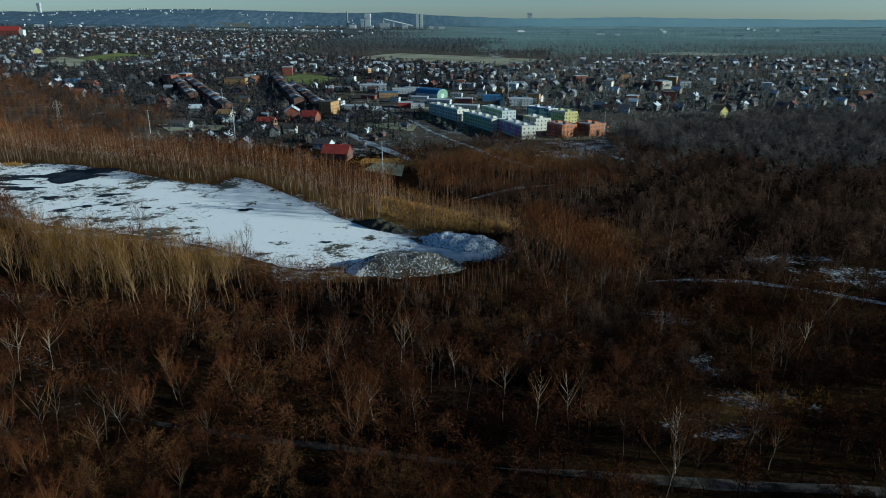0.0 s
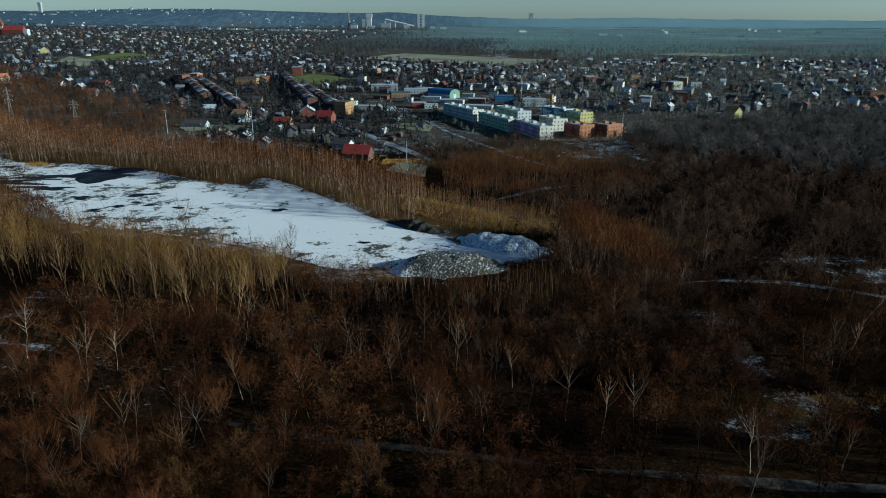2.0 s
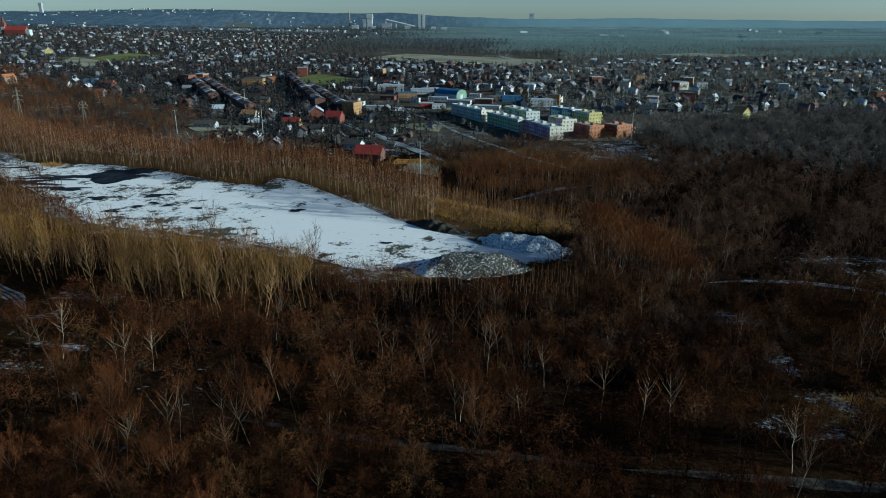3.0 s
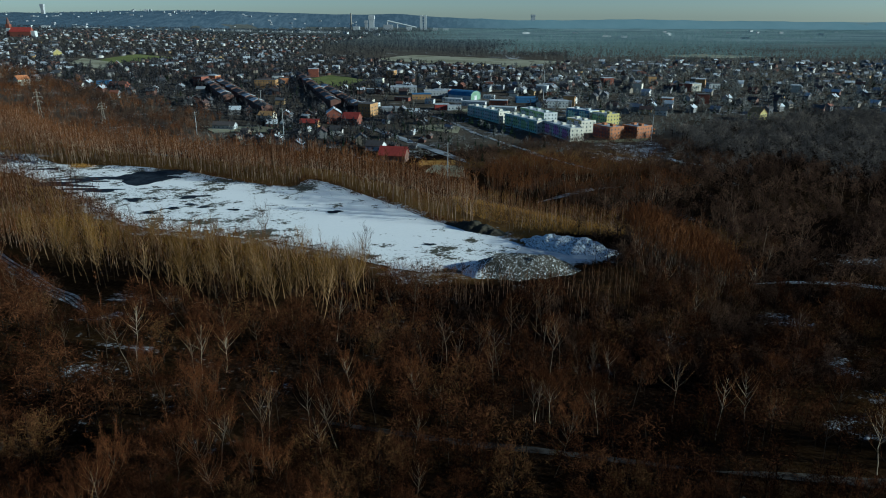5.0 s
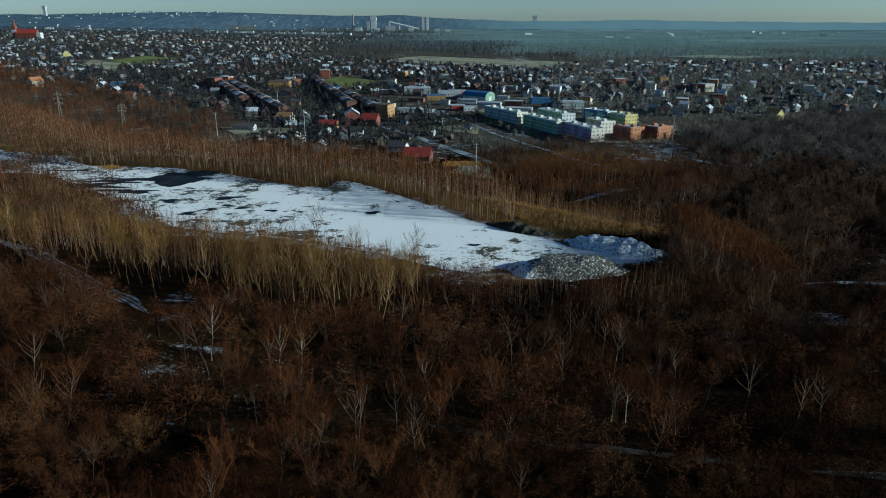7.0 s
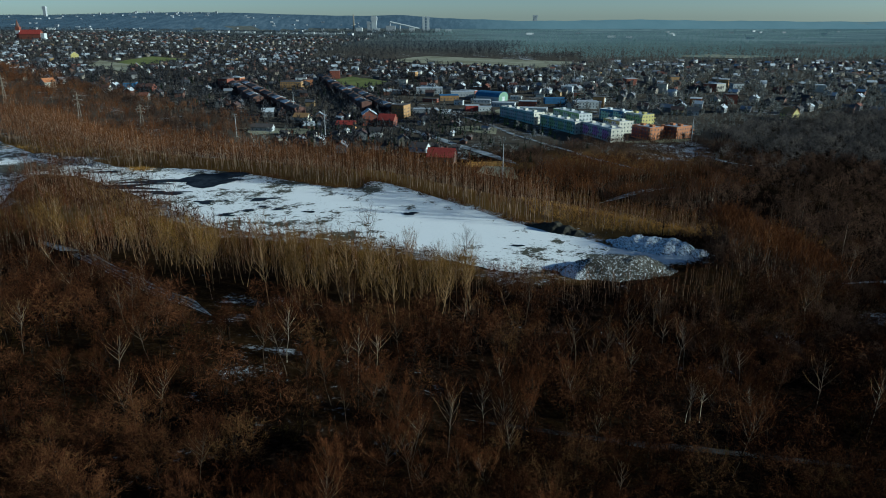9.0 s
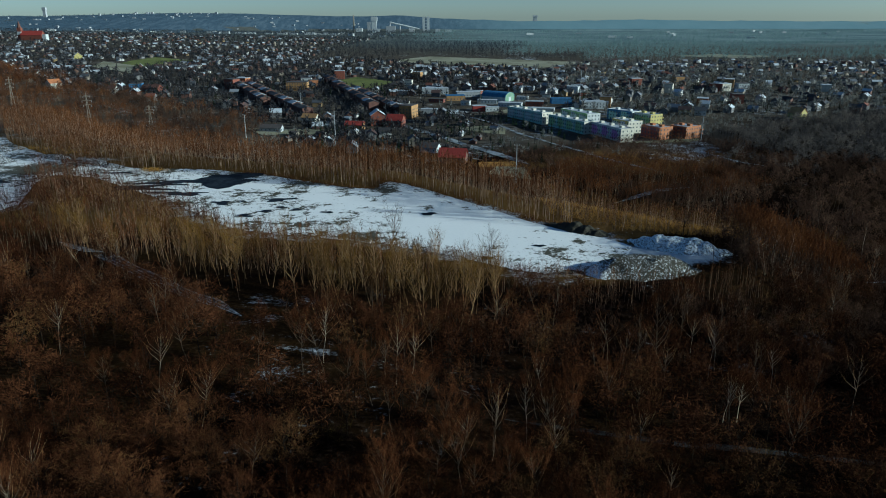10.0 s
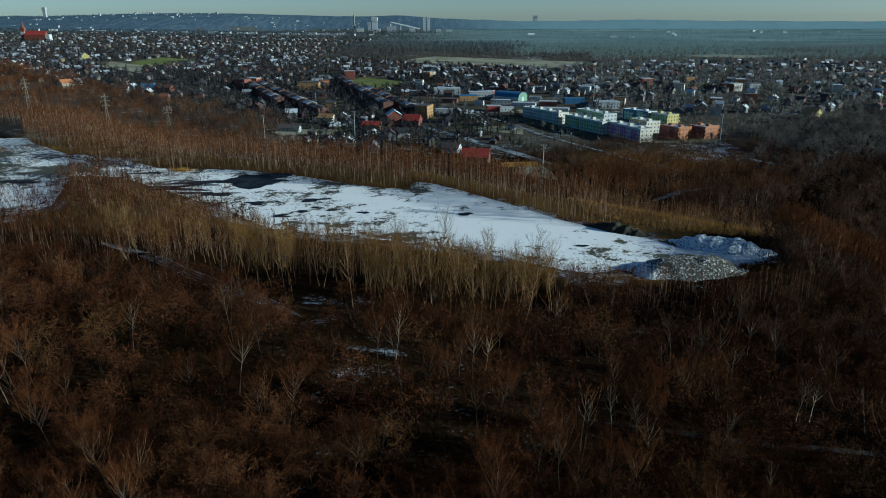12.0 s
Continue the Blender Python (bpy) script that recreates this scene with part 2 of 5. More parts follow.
# ---- plan ----
POND_Z = 12.8
PLATEAU = [(-25, 193), (-60, 202), (-80, 214), (-110, 230), (-155, 241), (-175, 252), (-215, 268), (-290, 258), (-380, 320), (-500, 450),
           (-470, 560), (-370, 510), (-300, 440), (-240, 400), (-170, 375), (-100, 352), (-50, 305), (0, 265), (28, 240), (26, 212), (10, 196)]
SHORE = [(-27, 200), (-47, 200), (-59, 208), (-76, 220), (-106, 234), (-151, 246), (-166, 258), (-190, 285), (-225, 316), (-255, 342), (-282, 347), (-266, 303), (-258, 283), (-270, 264),
         (-330, 300), (-420, 400), (-480, 460), (-445, 520), (-400, 510), (-363, 447), (-319, 410), (-290, 378), (-233, 358), (-214, 361), (-175, 350), (-141, 328), (-117, 314), (-106, 314), (-104, 331),
         (-90, 320), (-64, 289), (-40, 256), (-22, 240), (-11, 232), (-8, 222)]


def inside(poly, x, y):
    x, y = np.asarray(x, float), np.asarray(y, float)
    r = np.zeros(x.shape, bool)
    for (x0, y0), (x1, y1) in zip(poly, poly[1:] + poly[:1]):
        if y0 != y1:
            r ^= ((y0 > y) != (y1 > y)) & (x < (x1 - x0) * (y - y0) / (y1 - y0) + x0)
    return r


def line_gap(pts, x, y, closed=False):
    """The distance from points to a broken line."""
    x, y = np.asarray(x, float), np.asarray(y, float)
    best = np.full(x.shape, 1e9)
    for (x0, y0), (x1, y1) in zip(pts, pts[1:] + (pts[:1] if closed else [])):
        dx, dy = x1 - x0, y1 - y0
        u = np.clip(((x - x0) * dx + (y - y0) * dy) / max(dx * dx + dy * dy, 1e-9), 0, 1)
        best = np.minimum(best, np.hypot(x - x0 - u * dx, y - y0 - u * dy))
    return best


def smooth(v):
    v = np.clip(v, 0, 1)
    return v * v * (3 - 2 * v)


def wave(x, y, s, k=0.0):
    """Soft uneven ground, about -1 to 1."""
    return (np.sin(x / s + 1.3 + k) * np.cos(y / s * 0.83 - k) + 0.6 * np.sin(x / s * 2.1 - y / s * 1.7 + k) + 0.4 * np.cos(x / s * 3.7 + y / s * 2.9)) / 2.0


RIDGE_X = [-3600, -3117, -2725, -2332, -1940, -1549, -1159, -767, -375, 17, 409, 802, 1391, 1981, 3036, 3600]
RIDGE_Z = [98, 99, 100, 112, 117, 118, 104, 94, 102, 74, 64, 61, 70, 60, 56, 52]


# the wooded slope under the flight: heights along x for rows of y, falling from the upland to the low ground
SLOPE_X = [-240, -180, -120, -90, -60, -30, 0, 30, 60, 100, 160]
SLOPE_Y = [60, 105, 128, 158, 180, 215]
SLOPE_Z = [[26, 25, 22, 19.5, 17, 15, 14, 12.5, 11, 9, 7],
           [25, 24, 20.3, 19.3, 15.8, 12.7, 12.1, 10.8, 9.6, 8, 5],
           [25, 24, 22, 19, 13.5, 8.8, 6, 4, 2.4, 1.8, 1.6],
           [22, 20, 16.5, 14, 10, 5, 2.4, 2.4, 1.8, 1.6, 1.6],
           [18, 15, 12.6, 12.6, 10.5, 6, 4, 4, 2.6, 1.6, 1.6],
           [16, 14, 12.6, 12.6, 12.5, 12, 10, 5, 2, 1.6, 1.6]]


def slope_z(x, y):
    rows = np.stack([np.interp(x, SLOPE_X, r) for r in SLOPE_Z])
    u = np.interp(y, SLOPE_Y, np.arange(len(SLOPE_Y)))
    k = np.clip(u.astype(int), 0, len(SLOPE_Y) - 2)
    lo, hi = np.take_along_axis(rows, k[None], 0)[0], np.take_along_axis(rows, k[None] + 1, 0)[0]
    return (lo + (hi - lo) * (u - k) - 1.6) * (1 - smooth((y - 215) / 60)) + 1.6


def ground_z(x, y):
    x, y = np.asarray(x, float), np.asarray(y, float)
    out = np.where(inside(PLATEAU, x, y), 0.0, line_gap(PLATEAU, x, y, True))
    z = slope_z(x, y) + 0.6 * wave(x, y, 21)
    wide = 30 + 60 * smooth((-x - 150) / 80) * (y > 215) * (y < 330)
    z = np.where(out < wide, z + (POND_Z - 0.25 - z) * smooth(1 - out / wide), z)
    z = z + 9 * smooth((y - 520) / 520) - 9 * smooth((y - 1900) / 2000)
    z = z + np.clip(-x - 120, 0, 1500) * 0.022 * smooth((y - 430) / 250) * (1 - smooth((y - 3000) / 1200))
    ridge = np.interp(x, RIDGE_X, RIDGE_Z) + 3 * wave(x, y, 170)
    foot = 4760 - 1500 * smooth((-x - 900) / 1300)
    return z + (ridge - z) * smooth((y - foot) / (5060 - foot))


def height_at(x, y):
    return float(ground_z(np.array([x]), np.array([y]))[0])


# ---- mesh helpers ----
def mesh_of(name, verts, faces, mats, index=None, attrs=None):
    """A mesh of triangles or quads (faces: an n x 3 or n x 4 array)."""
    verts, faces = np.asarray(verts, np.float32), np.asarray(faces, np.int32)
    k = faces.shape[1]
    me = bpy.data.meshes.new(name)
    me.vertices.add(len(verts))
    me.vertices.foreach_set("co", verts.ravel())
    me.loops.add(faces.size)
    me.loops.foreach_set("vertex_index", faces.ravel())
    me.polygons.add(len(faces))
    me.polygons.foreach_set("loop_start", np.arange(0, faces.size, k, dtype=np.int32))
    if index is not None:
        me.polygons.foreach_set("material_index", np.asarray(index, np.int32))
    for m in mats:
        me.materials.append(m)
    for key, vals in (attrs or {}).items():
        a = me.attributes.new(key, "FLOAT", "POINT")
        a.data.foreach_set("value", np.asarray(vals, np.float32))
    me.update(calc_edges=True)
    return me


def sheet(name, xs, ys, zf, mat, attrs=None, keep=None, smooth_shade=True):
    """A grid over xs and ys at heights zf(x, y)."""
    X, Y = np.meshgrid(xs, ys)
    x, y = X.ravel(), Y.ravel()
    i = np.arange(len(x)).reshape(X.shape)
    f = np.stack([i[:-1, :-1], i[:-1, 1:], i[1:, 1:], i[1:, :-1]], -1).reshape(-1, 4)
    if keep is not None:
        f = f[keep(x[f].mean(1), y[f].mean(1))]
    me = mesh_of(name, np.stack([x, y, zf(x, y)], 1), f, [mat], None, {k: v(x, y) for k, v in (attrs or {}).items()})
    if smooth_shade:
        me.polygons.foreach_set("use_smooth", np.ones(len(f), bool))
    return new(name, me)


def flat_patch(name, poly, mat, z=None, lift=0.05):
    """A flat polygon that lies on the ground."""
    bm = bmesh.new()
    vs = [bm.verts.new((x, y, (height_at(x, y) if z is None else z) + lift)) for x, y in poly]
    bm.faces.new(vs)
    if z is None:
        bmesh.ops.triangulate(bm, faces=bm.faces[:])
        for _ in range(3):
            bmesh.ops.subdivide_edges(bm, edges=bm.edges[:], cuts=1, use_grid_fill=True)
        for v in bm.verts:
            v.co.z = height_at(v.co.x, v.co.y) + lift
    me = bpy.data.meshes.new(name)
    bm.normal_update()
    bm.to_mesh(me)
    bm.free()
    me.materials.append(mat)
    return new(name, me)


def ribbon(name, pts, width, mat, lift=0.12, label=""):
    """A track that follows the ground."""
    dense = []
    for (x0, y0), (x1, y1) in zip(pts, pts[1:]):
        k = max(2, int(math.hypot(x1 - x0, y1 - y0) / 4))
        dense += [(x0 + (x1 - x0) * i / k, y0 + (y1 - y0) * i / k) for i in range(k)]
    p = np.array(dense + [pts[-1]])
    for _ in range(3):
        p[1:-1] = (p[:-2] + 2 * p[1:-1] + p[2:]) / 4
    d = np.gradient(p, axis=0)
    nrm = np.stack([-d[:, 1], d[:, 0]], 1) / np.maximum(np.hypot(d[:, 0], d[:, 1]), 1e-6)[:, None]
    k = np.arange(len(p))
    w = width * (0.5 + 0.07 * np.sin(k * 0.9)) * np.clip((np.minimum(k, len(p) - 1 - k) + 0.4) / 5, 0.05, 1)
    rows = [p + nrm * (w * s)[:, None] for s in (-1, -0.33, 0.33, 1)]
    v = np.concatenate([np.column_stack([r, ground_z(r[:, 0], r[:, 1]) + lift]) for r in rows])
    k = len(p)
    i = np.arange(k - 1)
    f = np.concatenate([np.stack([i + a * k, i + 1 + a * k, i + 1 + (a + 1) * k, i + (a + 1) * k], 1) for a in range(3)])
    return tagged(new(name, mesh_of(name, v, f[:, ::-1], [mat])), label, "road", "", "structure")


def part(name, bm, mat, parent=None, label=""):
    me = bpy.data.meshes.new(name)
    bm.normal_update()
    bm.to_mesh(me)
    bm.free()
    me.materials.append(mat)
    ob = new(name, me)
    ob.parent = parent
    return tagged(ob, label)


def box(bm, x0, x1, y0, y1, z0, z1):
    v = [bm.verts.new((x, y, z)) for z in (z0, z1) for x, y in ((x0, y0), (x1, y0), (x1, y1), (x0, y1))]
    for f in ((3, 2, 1, 0), (4, 5, 6, 7), (0, 1, 5, 4), (1, 2, 6, 5), (2, 3, 7, 6), (3, 0, 4, 7)):
        bm.faces.new([v[i] for i in f])
    return bm


def bar(bm, a, b, r, sides=4, r2=None):
    a, b = Vector(a), Vector(b)
    q = (b - a).to_track_quat("Z", "Y")
    rings = []
    for p, rr in ((a, r), (b, r if r2 is None else r2)):
        rings.append([bm.verts.new(p + q @ Vector((rr * math.cos(6.2832 * i / sides), rr * math.sin(6.2832 * i / sides), 0))) for i in range(sides)])
    for i in range(sides):
        bm.faces.new((rings[0][i], rings[0][(i + 1) % sides], rings[1][(i + 1) % sides], rings[1][i]))
    bm.faces.new(rings[0][::-1]), bm.faces.new(rings[1])
    return bm


def empty(name, m, label="", category="", group=""):
    ob = new(name)
    ob.matrix_world = m
    return tagged(ob, label, category, group)


# ---- ground ----
TRACK_LEFT = [(-215, 235), (-196, 220), (-169, 198), (-150, 181), (-140, 174), (-127, 158), (-116, 143), (-103, 135)]
TRACK_NEAR = [(-112, 130), (-85, 118), (-64, 113), (-45, 111.5), (-29, 110), (-9, 106), (12, 103), (32, 101), (52, 100), (75, 100), (120, 95), (170, 88)]
TRACK_RIGHT = [(70, 217), (87, 220), (101, 221), (123, 211), (141, 201), (175, 185), (230, 160)]
CLEARINGS = [(60, 129, 12, 8), (76, 140, 15, 8), (68, 188, 14, 7), (128, 243, 25, 8), (28, 172, 7, 5), (70, 160, 8, 8), (-2, 157, 14, 3),
             (150, 225, 30, 12), (-105, 135, 12, 5), (-120, 158, 7, 7), (-122, 177, 12, 7)]


def snowiness(x, y):
    v = np.full(x.shape, 0.13) + 0.10 * wave(x, y, 60, 2)
    for cx, cy, rx, ry in CLEARINGS:
        v = np.maximum(v, 0.43 * smooth(1.5 - np.hypot((x - cx) / rx, (y - cy) / ry)))
    v = np.maximum(v, 0.95 * smooth(1.6 - np.hypot((x - 1) / 20, (y - 218) / 9)))
    v = np.maximum(v, 0.45 * smooth(1.4 - np.hypot((x + 300) / 60, (y - 385) / 20)))
    shore = line_gap(SHORE, x, y, True)
    v = np.maximum(v, 0.5 * smooth(1.3 - shore / 9) * (y < 300))
    # extra snow past x = 40 brightens the town in place of haze
    return np.where(y > 420, 0.25 + 0.12 * smooth((x - 40) / 60) * (x < 125) - 0.4 * smooth((x - 118) / 12) * (y < 640) + 0.2 * wave(x, y, 25), v) * (1 - smooth((y - 1500) / 900))


BELT_GROUND = [(-388, 464), (-236, 352), (-144, 322), (-68, 283), (-8, 238), (70, 250), (82, 282), (30, 300), (-40, 335), (-160, 410), (-300, 480)]


def strawness(x, y):
    v = 0.08 * smooth(0.5 + wave(x, y, 33, 4))
    for cx, cy, rx, ry in ((40, 268, 50, 16), (72, 137, 10, 4), (-300, 415, 45, 14), (-228, 352, 9, 6), (60, 440, 60, 40), (-30, 420, 20, 14), (-215, 292, 60, 40)):
        v = np.maximum(v, smooth(1.4 - np.hypot((x - cx) / rx, (y - cy) / ry)))
    v = np.maximum(v, 0.75 * (inside(BELT_GROUND, x, y) * 1.0))
    return np.maximum(v, 0.7 * smooth(1.3 - line_gap(SHORE, x, y, True) / 8))


def stretched(lo, hi, step_, a, b, growth=1.12):
    """Even steps from lo to hi, then growing ones out to a and b."""
    v = list(np.arange(lo, hi + step_, step_))
    for end, sign in ((a, -1), (b, 1)):
        d, p, side = step_, (lo if sign < 0 else v[-1] if sign > 0 else 0), []
        while (p - end) * sign < 0:
            d *= growth
            p += d * sign
            side.append(p)
        v = side[::-1] + v if sign < 0 else v + side
    return np.array(v)


GX, GY = stretched(-460, 330, 5.0, -4600, 4600), stretched(-40, 620, 5.0, -700, 4700, 1.06)
GY = np.concatenate([GY[GY < 4690], np.arange(4700, 5190, 40)])
# "far" weights the haze tint, rising with distance and towards the right
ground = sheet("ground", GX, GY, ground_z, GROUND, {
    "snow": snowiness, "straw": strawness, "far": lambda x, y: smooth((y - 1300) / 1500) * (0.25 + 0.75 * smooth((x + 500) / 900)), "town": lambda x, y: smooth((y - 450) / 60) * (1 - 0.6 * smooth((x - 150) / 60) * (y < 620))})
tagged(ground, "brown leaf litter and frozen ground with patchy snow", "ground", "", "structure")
def softened(poly, rounds=3, rough=0.8):
    """Rounds the corners of an outline and makes it uneven."""
    q = np.array(poly, float)
    for _ in range(rounds):
        r = np.roll(q, -1, 0)
        q = np.stack([q * 0.75 + r * 0.25, q * 0.25 + r * 0.75], 1).reshape(-1, 2)
    return [(float(x + rough * wave(x, y, 1.9)), float(y + rough * wave(x, y, 2.3, 3))) for x, y in q]


pond = flat_patch("water", softened(SHORE), POND, POND_Z, 0.0)
tagged(pond, "frozen settling pond under thin wind-streaked snow", "frozen pond", "", "structure")
for nm, pts, w, mt in (("road_left", TRACK_LEFT[:6], 5.0, SHADED_TRACK), ("road_near", TRACK_NEAR[2:7], 2.6, TRACK), ("road_lit", TRACK_NEAR[6:], 3.0, LIT_GRAVEL), ("road_right", TRACK_RIGHT, 3, ROAD)):
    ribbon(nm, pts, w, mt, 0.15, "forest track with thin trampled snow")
for off in (-1.5, -0.2, 1.2):
    ribbon("road_rut", [(x + 0.55 * off, y + 0.84 * off) for x, y in TRACK_LEFT[1:6]], 0.55, TRACK, 0.22, "dark wheel rut in a snowy forest track")
for nm, pts, w, mt in (("road_garden", [(-140, 640), (-106, 581), (-73, 522), (-46, 471), (-31, 445), (-20, 420)], 7, ASPHALT), ("road_estate", [(-75, 680), (-34, 605), (-8, 531), (10, 487), (26, 452), (40, 425), (56, 400)], 3.5, ROAD),
                       ("road_curve", [(80, 500), (88, 489), (104, 459), (113, 428), (130, 415)], 4.5, ROAD), ("road_path", [(10, 326), (19, 333), (37, 351), (60, 360)], 5, ROAD),
                       ("road_main", [(-420, 1100), (-300, 840), (-200, 630), (-160, 560)], 9, ASPHALT)):
    ribbon(nm, pts, w, mt, 0.3, "frosted street through the town edge")
for nm, poly, mt, lab in (("field_green", [(-222, 880), (-165, 830), (-135, 908), (-192, 968)], FIELD_GREEN, "short green sports field"), ("field_pale", [(-175, 1325), (-100, 1506), (201, 1296), (84, 1145)], FIELD_PALE, "wide pale meadow with frost"),
                          ("field_left", [(-593, 1045), (-488, 945), (-545, 1090), (-628, 1158)], FIELD_PALE, "pale winter field between houses"), ("field_strip", [(-590, 1135), (-520, 1050), (-505, 1230), (-600, 1300)], FIELD_GREEN, "green winter field between houses"),
                          ("field_edge", [(-235, 560), (-165, 560), (-160, 535), (-215, 532)], FIELD_PALE, "pale mown verge at the wood"), ("field_plot", [(-48, 394), (-24, 380), (-24, 412), (-42, 416)], FIELD_PALE, "frosted garden plot"), ("field_straw", [(-52, 414), (-26, 413), (-29, 432), (-52, 428)], STRAW, "dry straw-coloured grass plot"), ("field_garden", [(-62, 566), (-43, 545), (-25, 538), (-22, 567), (-41, 582)], FIELD_PALE, "frosted allotment ground"),
                          ("field_lot", [(-25, 655), (55, 632), (66, 650), (-12, 676)], FIELD_PALE, "frosted yard before the low stores"), ("field_verge", [(62, 498), (108, 500), (122, 510), (118, 516), (70, 506)], FIELD_PALE, "frosted verge beside the blocks"), ("field_far", [(420, 1500), (520, 1580), (640, 1500), (540, 1420)], FIELD_PALE, "pale field among woods")):
    tagged(flat_patch(nm, poly, mt, None, 0.35), lab, "field", "", "structure")


def blob(rng, cx, cy, rx, ry, n=26, rough=0.28):
    ph = rng.uniform(0, 6.28, 4)
    out = []
    for i in range(n):
        a = 6.2832 * i / n
        k = 1 + rough * (math.sin(2 * a + ph[0]) * 0.6 + math.sin(3 * a + ph[1]) * 0.5 + math.sin(5 * a + ph[2]) * 0.35 + math.sin(9 * a + ph[3]) * 0.2)
        out.append((cx + rx * k * math.cos(a), cy + ry * k * math.sin(a)))
    return out


rng = np.random.default_rng(5)
for i, (cx, cy, rx, ry, rough) in enumerate(((-184, 333, 17, 13, 0.42), (-206, 328, 15, 4.5, 0.5), (-222, 318, 9, 4, 0.5), (-197, 305, 11, 4.0, 0.55), (-216, 314, 11, 3.4, 0.5), (-208, 323, 9, 2.2, 0.6), (-172, 288, 4.5, 2.4, 0.6), (-148, 293, 6.5, 2.4, 0.6),
                              (-144, 280, 2.5, 1.6, 0.4), (-137, 276, 2.6, 1.5, 0.4), (-123, 272, 2.4, 1.4, 0.4), (-149, 274, 3, 1.5, 0.5), (-81, 269, 2.9, 2.3, 0.3), (-41, 227.3, 2.0, 1.1, 0.3), (-163, 290, 1.4, 1, 0.4), (-156, 267, 4.2, 1.6, 0.7),
                              (-245, 349, 9, 2.2, 0.6), (-172, 330, 6, 3, 0.5), (-300, 330, 9, 4, 0.6))):
    tagged(flat_patch("ice_patch", blob(rng, cx, cy, rx, ry, 30, rough), ICE, POND_Z, 0.05 + 0.012 * i), "dark open ice patch in the snowy pond", "ice", "ice patches")


def heap(name, cx, cy, rx, ry, top, turn, base, snow, label, lump=0.5, drift=0.0):
    c, s = math.cos(radians(turn)), math.sin(radians(turn))
    def zf(x, y):
        u, v = ((x - cx) * c + (y - cy) * s) / rx, (-(x - cx) * s + (y - cy) * c) / ry
        r = np.hypot(u, v) * (1 + 0.12 * wave(x, y, 6, 1))
        rise = smooth(1.15 - r) * (top - base)
        return base - 2.0 * smooth(r - 0.9) + rise + lump * (wave(x, y, 2.3) + 0.55 * wave(x, y, 0.9, 2)) * smooth(1.3 - r)
    g = np.arange(-1.35, 1.36, 0.03)
    R = max(rx, ry)
    return tagged(sheet(name, cx + g * R, cy + g * R, lambda x, y: np.maximum(zf(x, y), ground_z(x, y) - 1.2), MOUND, {"snow": lambda x, y: snow + drift * smooth(-((x - cx) * c + (y - cy) * s) / rx * 2.2 - 0.6)},
                        lambda x, y: np.hypot(((x - cx) * c + (y - cy) * s) / rx, (-(x - cx) * s + (y - cy) * c) / ry) < 1.3), label, "mound", "spoil mounds")


heap("spoil_mound", -12, 203, 31, 14, 17.2, 3, 7.0, 0.34, "low spoil mound of dark grass and broken snow", 0.55, 0.45)
heap("spoil_mound", 7, 226, 26, 10, 16.0, -24, 10.0, 0.52, "snow-covered spoil ridge lying in blue shade", 1.0)
heap("spoil_mound", -24, 247, 15, 5.5, 15.2, -38, 12.0, -0.1, "dark bare earth bank beside the pond", 1.1)
for cx, cy, r in ((-330, 385, 13), (-300, 392, 9), (-272, 380, 8), (-350, 420, 12), (-255, 366, 7)):
    heap("spoil_mound", cx, cy, r * 1.7, r * 0.8, 14.0, -35, 12.2, 0.42, "rough snow-dusted spoil heap by the pond")


# ---- the hills on the horizon ----
def hill_material():
    m, n, l, b = graph("hazed_hills", 1.0, 0, 0.0)
    t = noise_tex(n, l, 0.006, 5, 0.6, (1, 0.3, 3))
    f = noise_tex(n, l, 0.03, 4, 0.7, (1, 0.2, 1))
    # "open" weights a paler right side: haze put into the base colour
    side = attribute(n, "open")
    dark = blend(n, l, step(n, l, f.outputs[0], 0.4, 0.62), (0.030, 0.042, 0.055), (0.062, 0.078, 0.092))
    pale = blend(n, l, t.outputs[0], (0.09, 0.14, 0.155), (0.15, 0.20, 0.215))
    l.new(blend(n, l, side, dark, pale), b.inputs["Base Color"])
    l.new(blend(n, l, side, (0.022, 0.034, 0.044), (0.029, 0.047, 0.050)), b.inputs["Emission Color"])   # emission stands in for haze, brighter to the right
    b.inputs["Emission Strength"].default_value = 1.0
    return m


hill_foot = lambda x: 4760 - 1500 * smooth((-x - 900) / 1300)
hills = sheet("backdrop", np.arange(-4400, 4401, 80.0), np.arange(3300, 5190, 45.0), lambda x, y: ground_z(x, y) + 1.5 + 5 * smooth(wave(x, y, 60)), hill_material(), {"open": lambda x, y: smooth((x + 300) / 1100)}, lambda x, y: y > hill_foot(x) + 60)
tagged(hills, "low wooded hills on the horizon under painted blue haze", "hills", "", "structure")


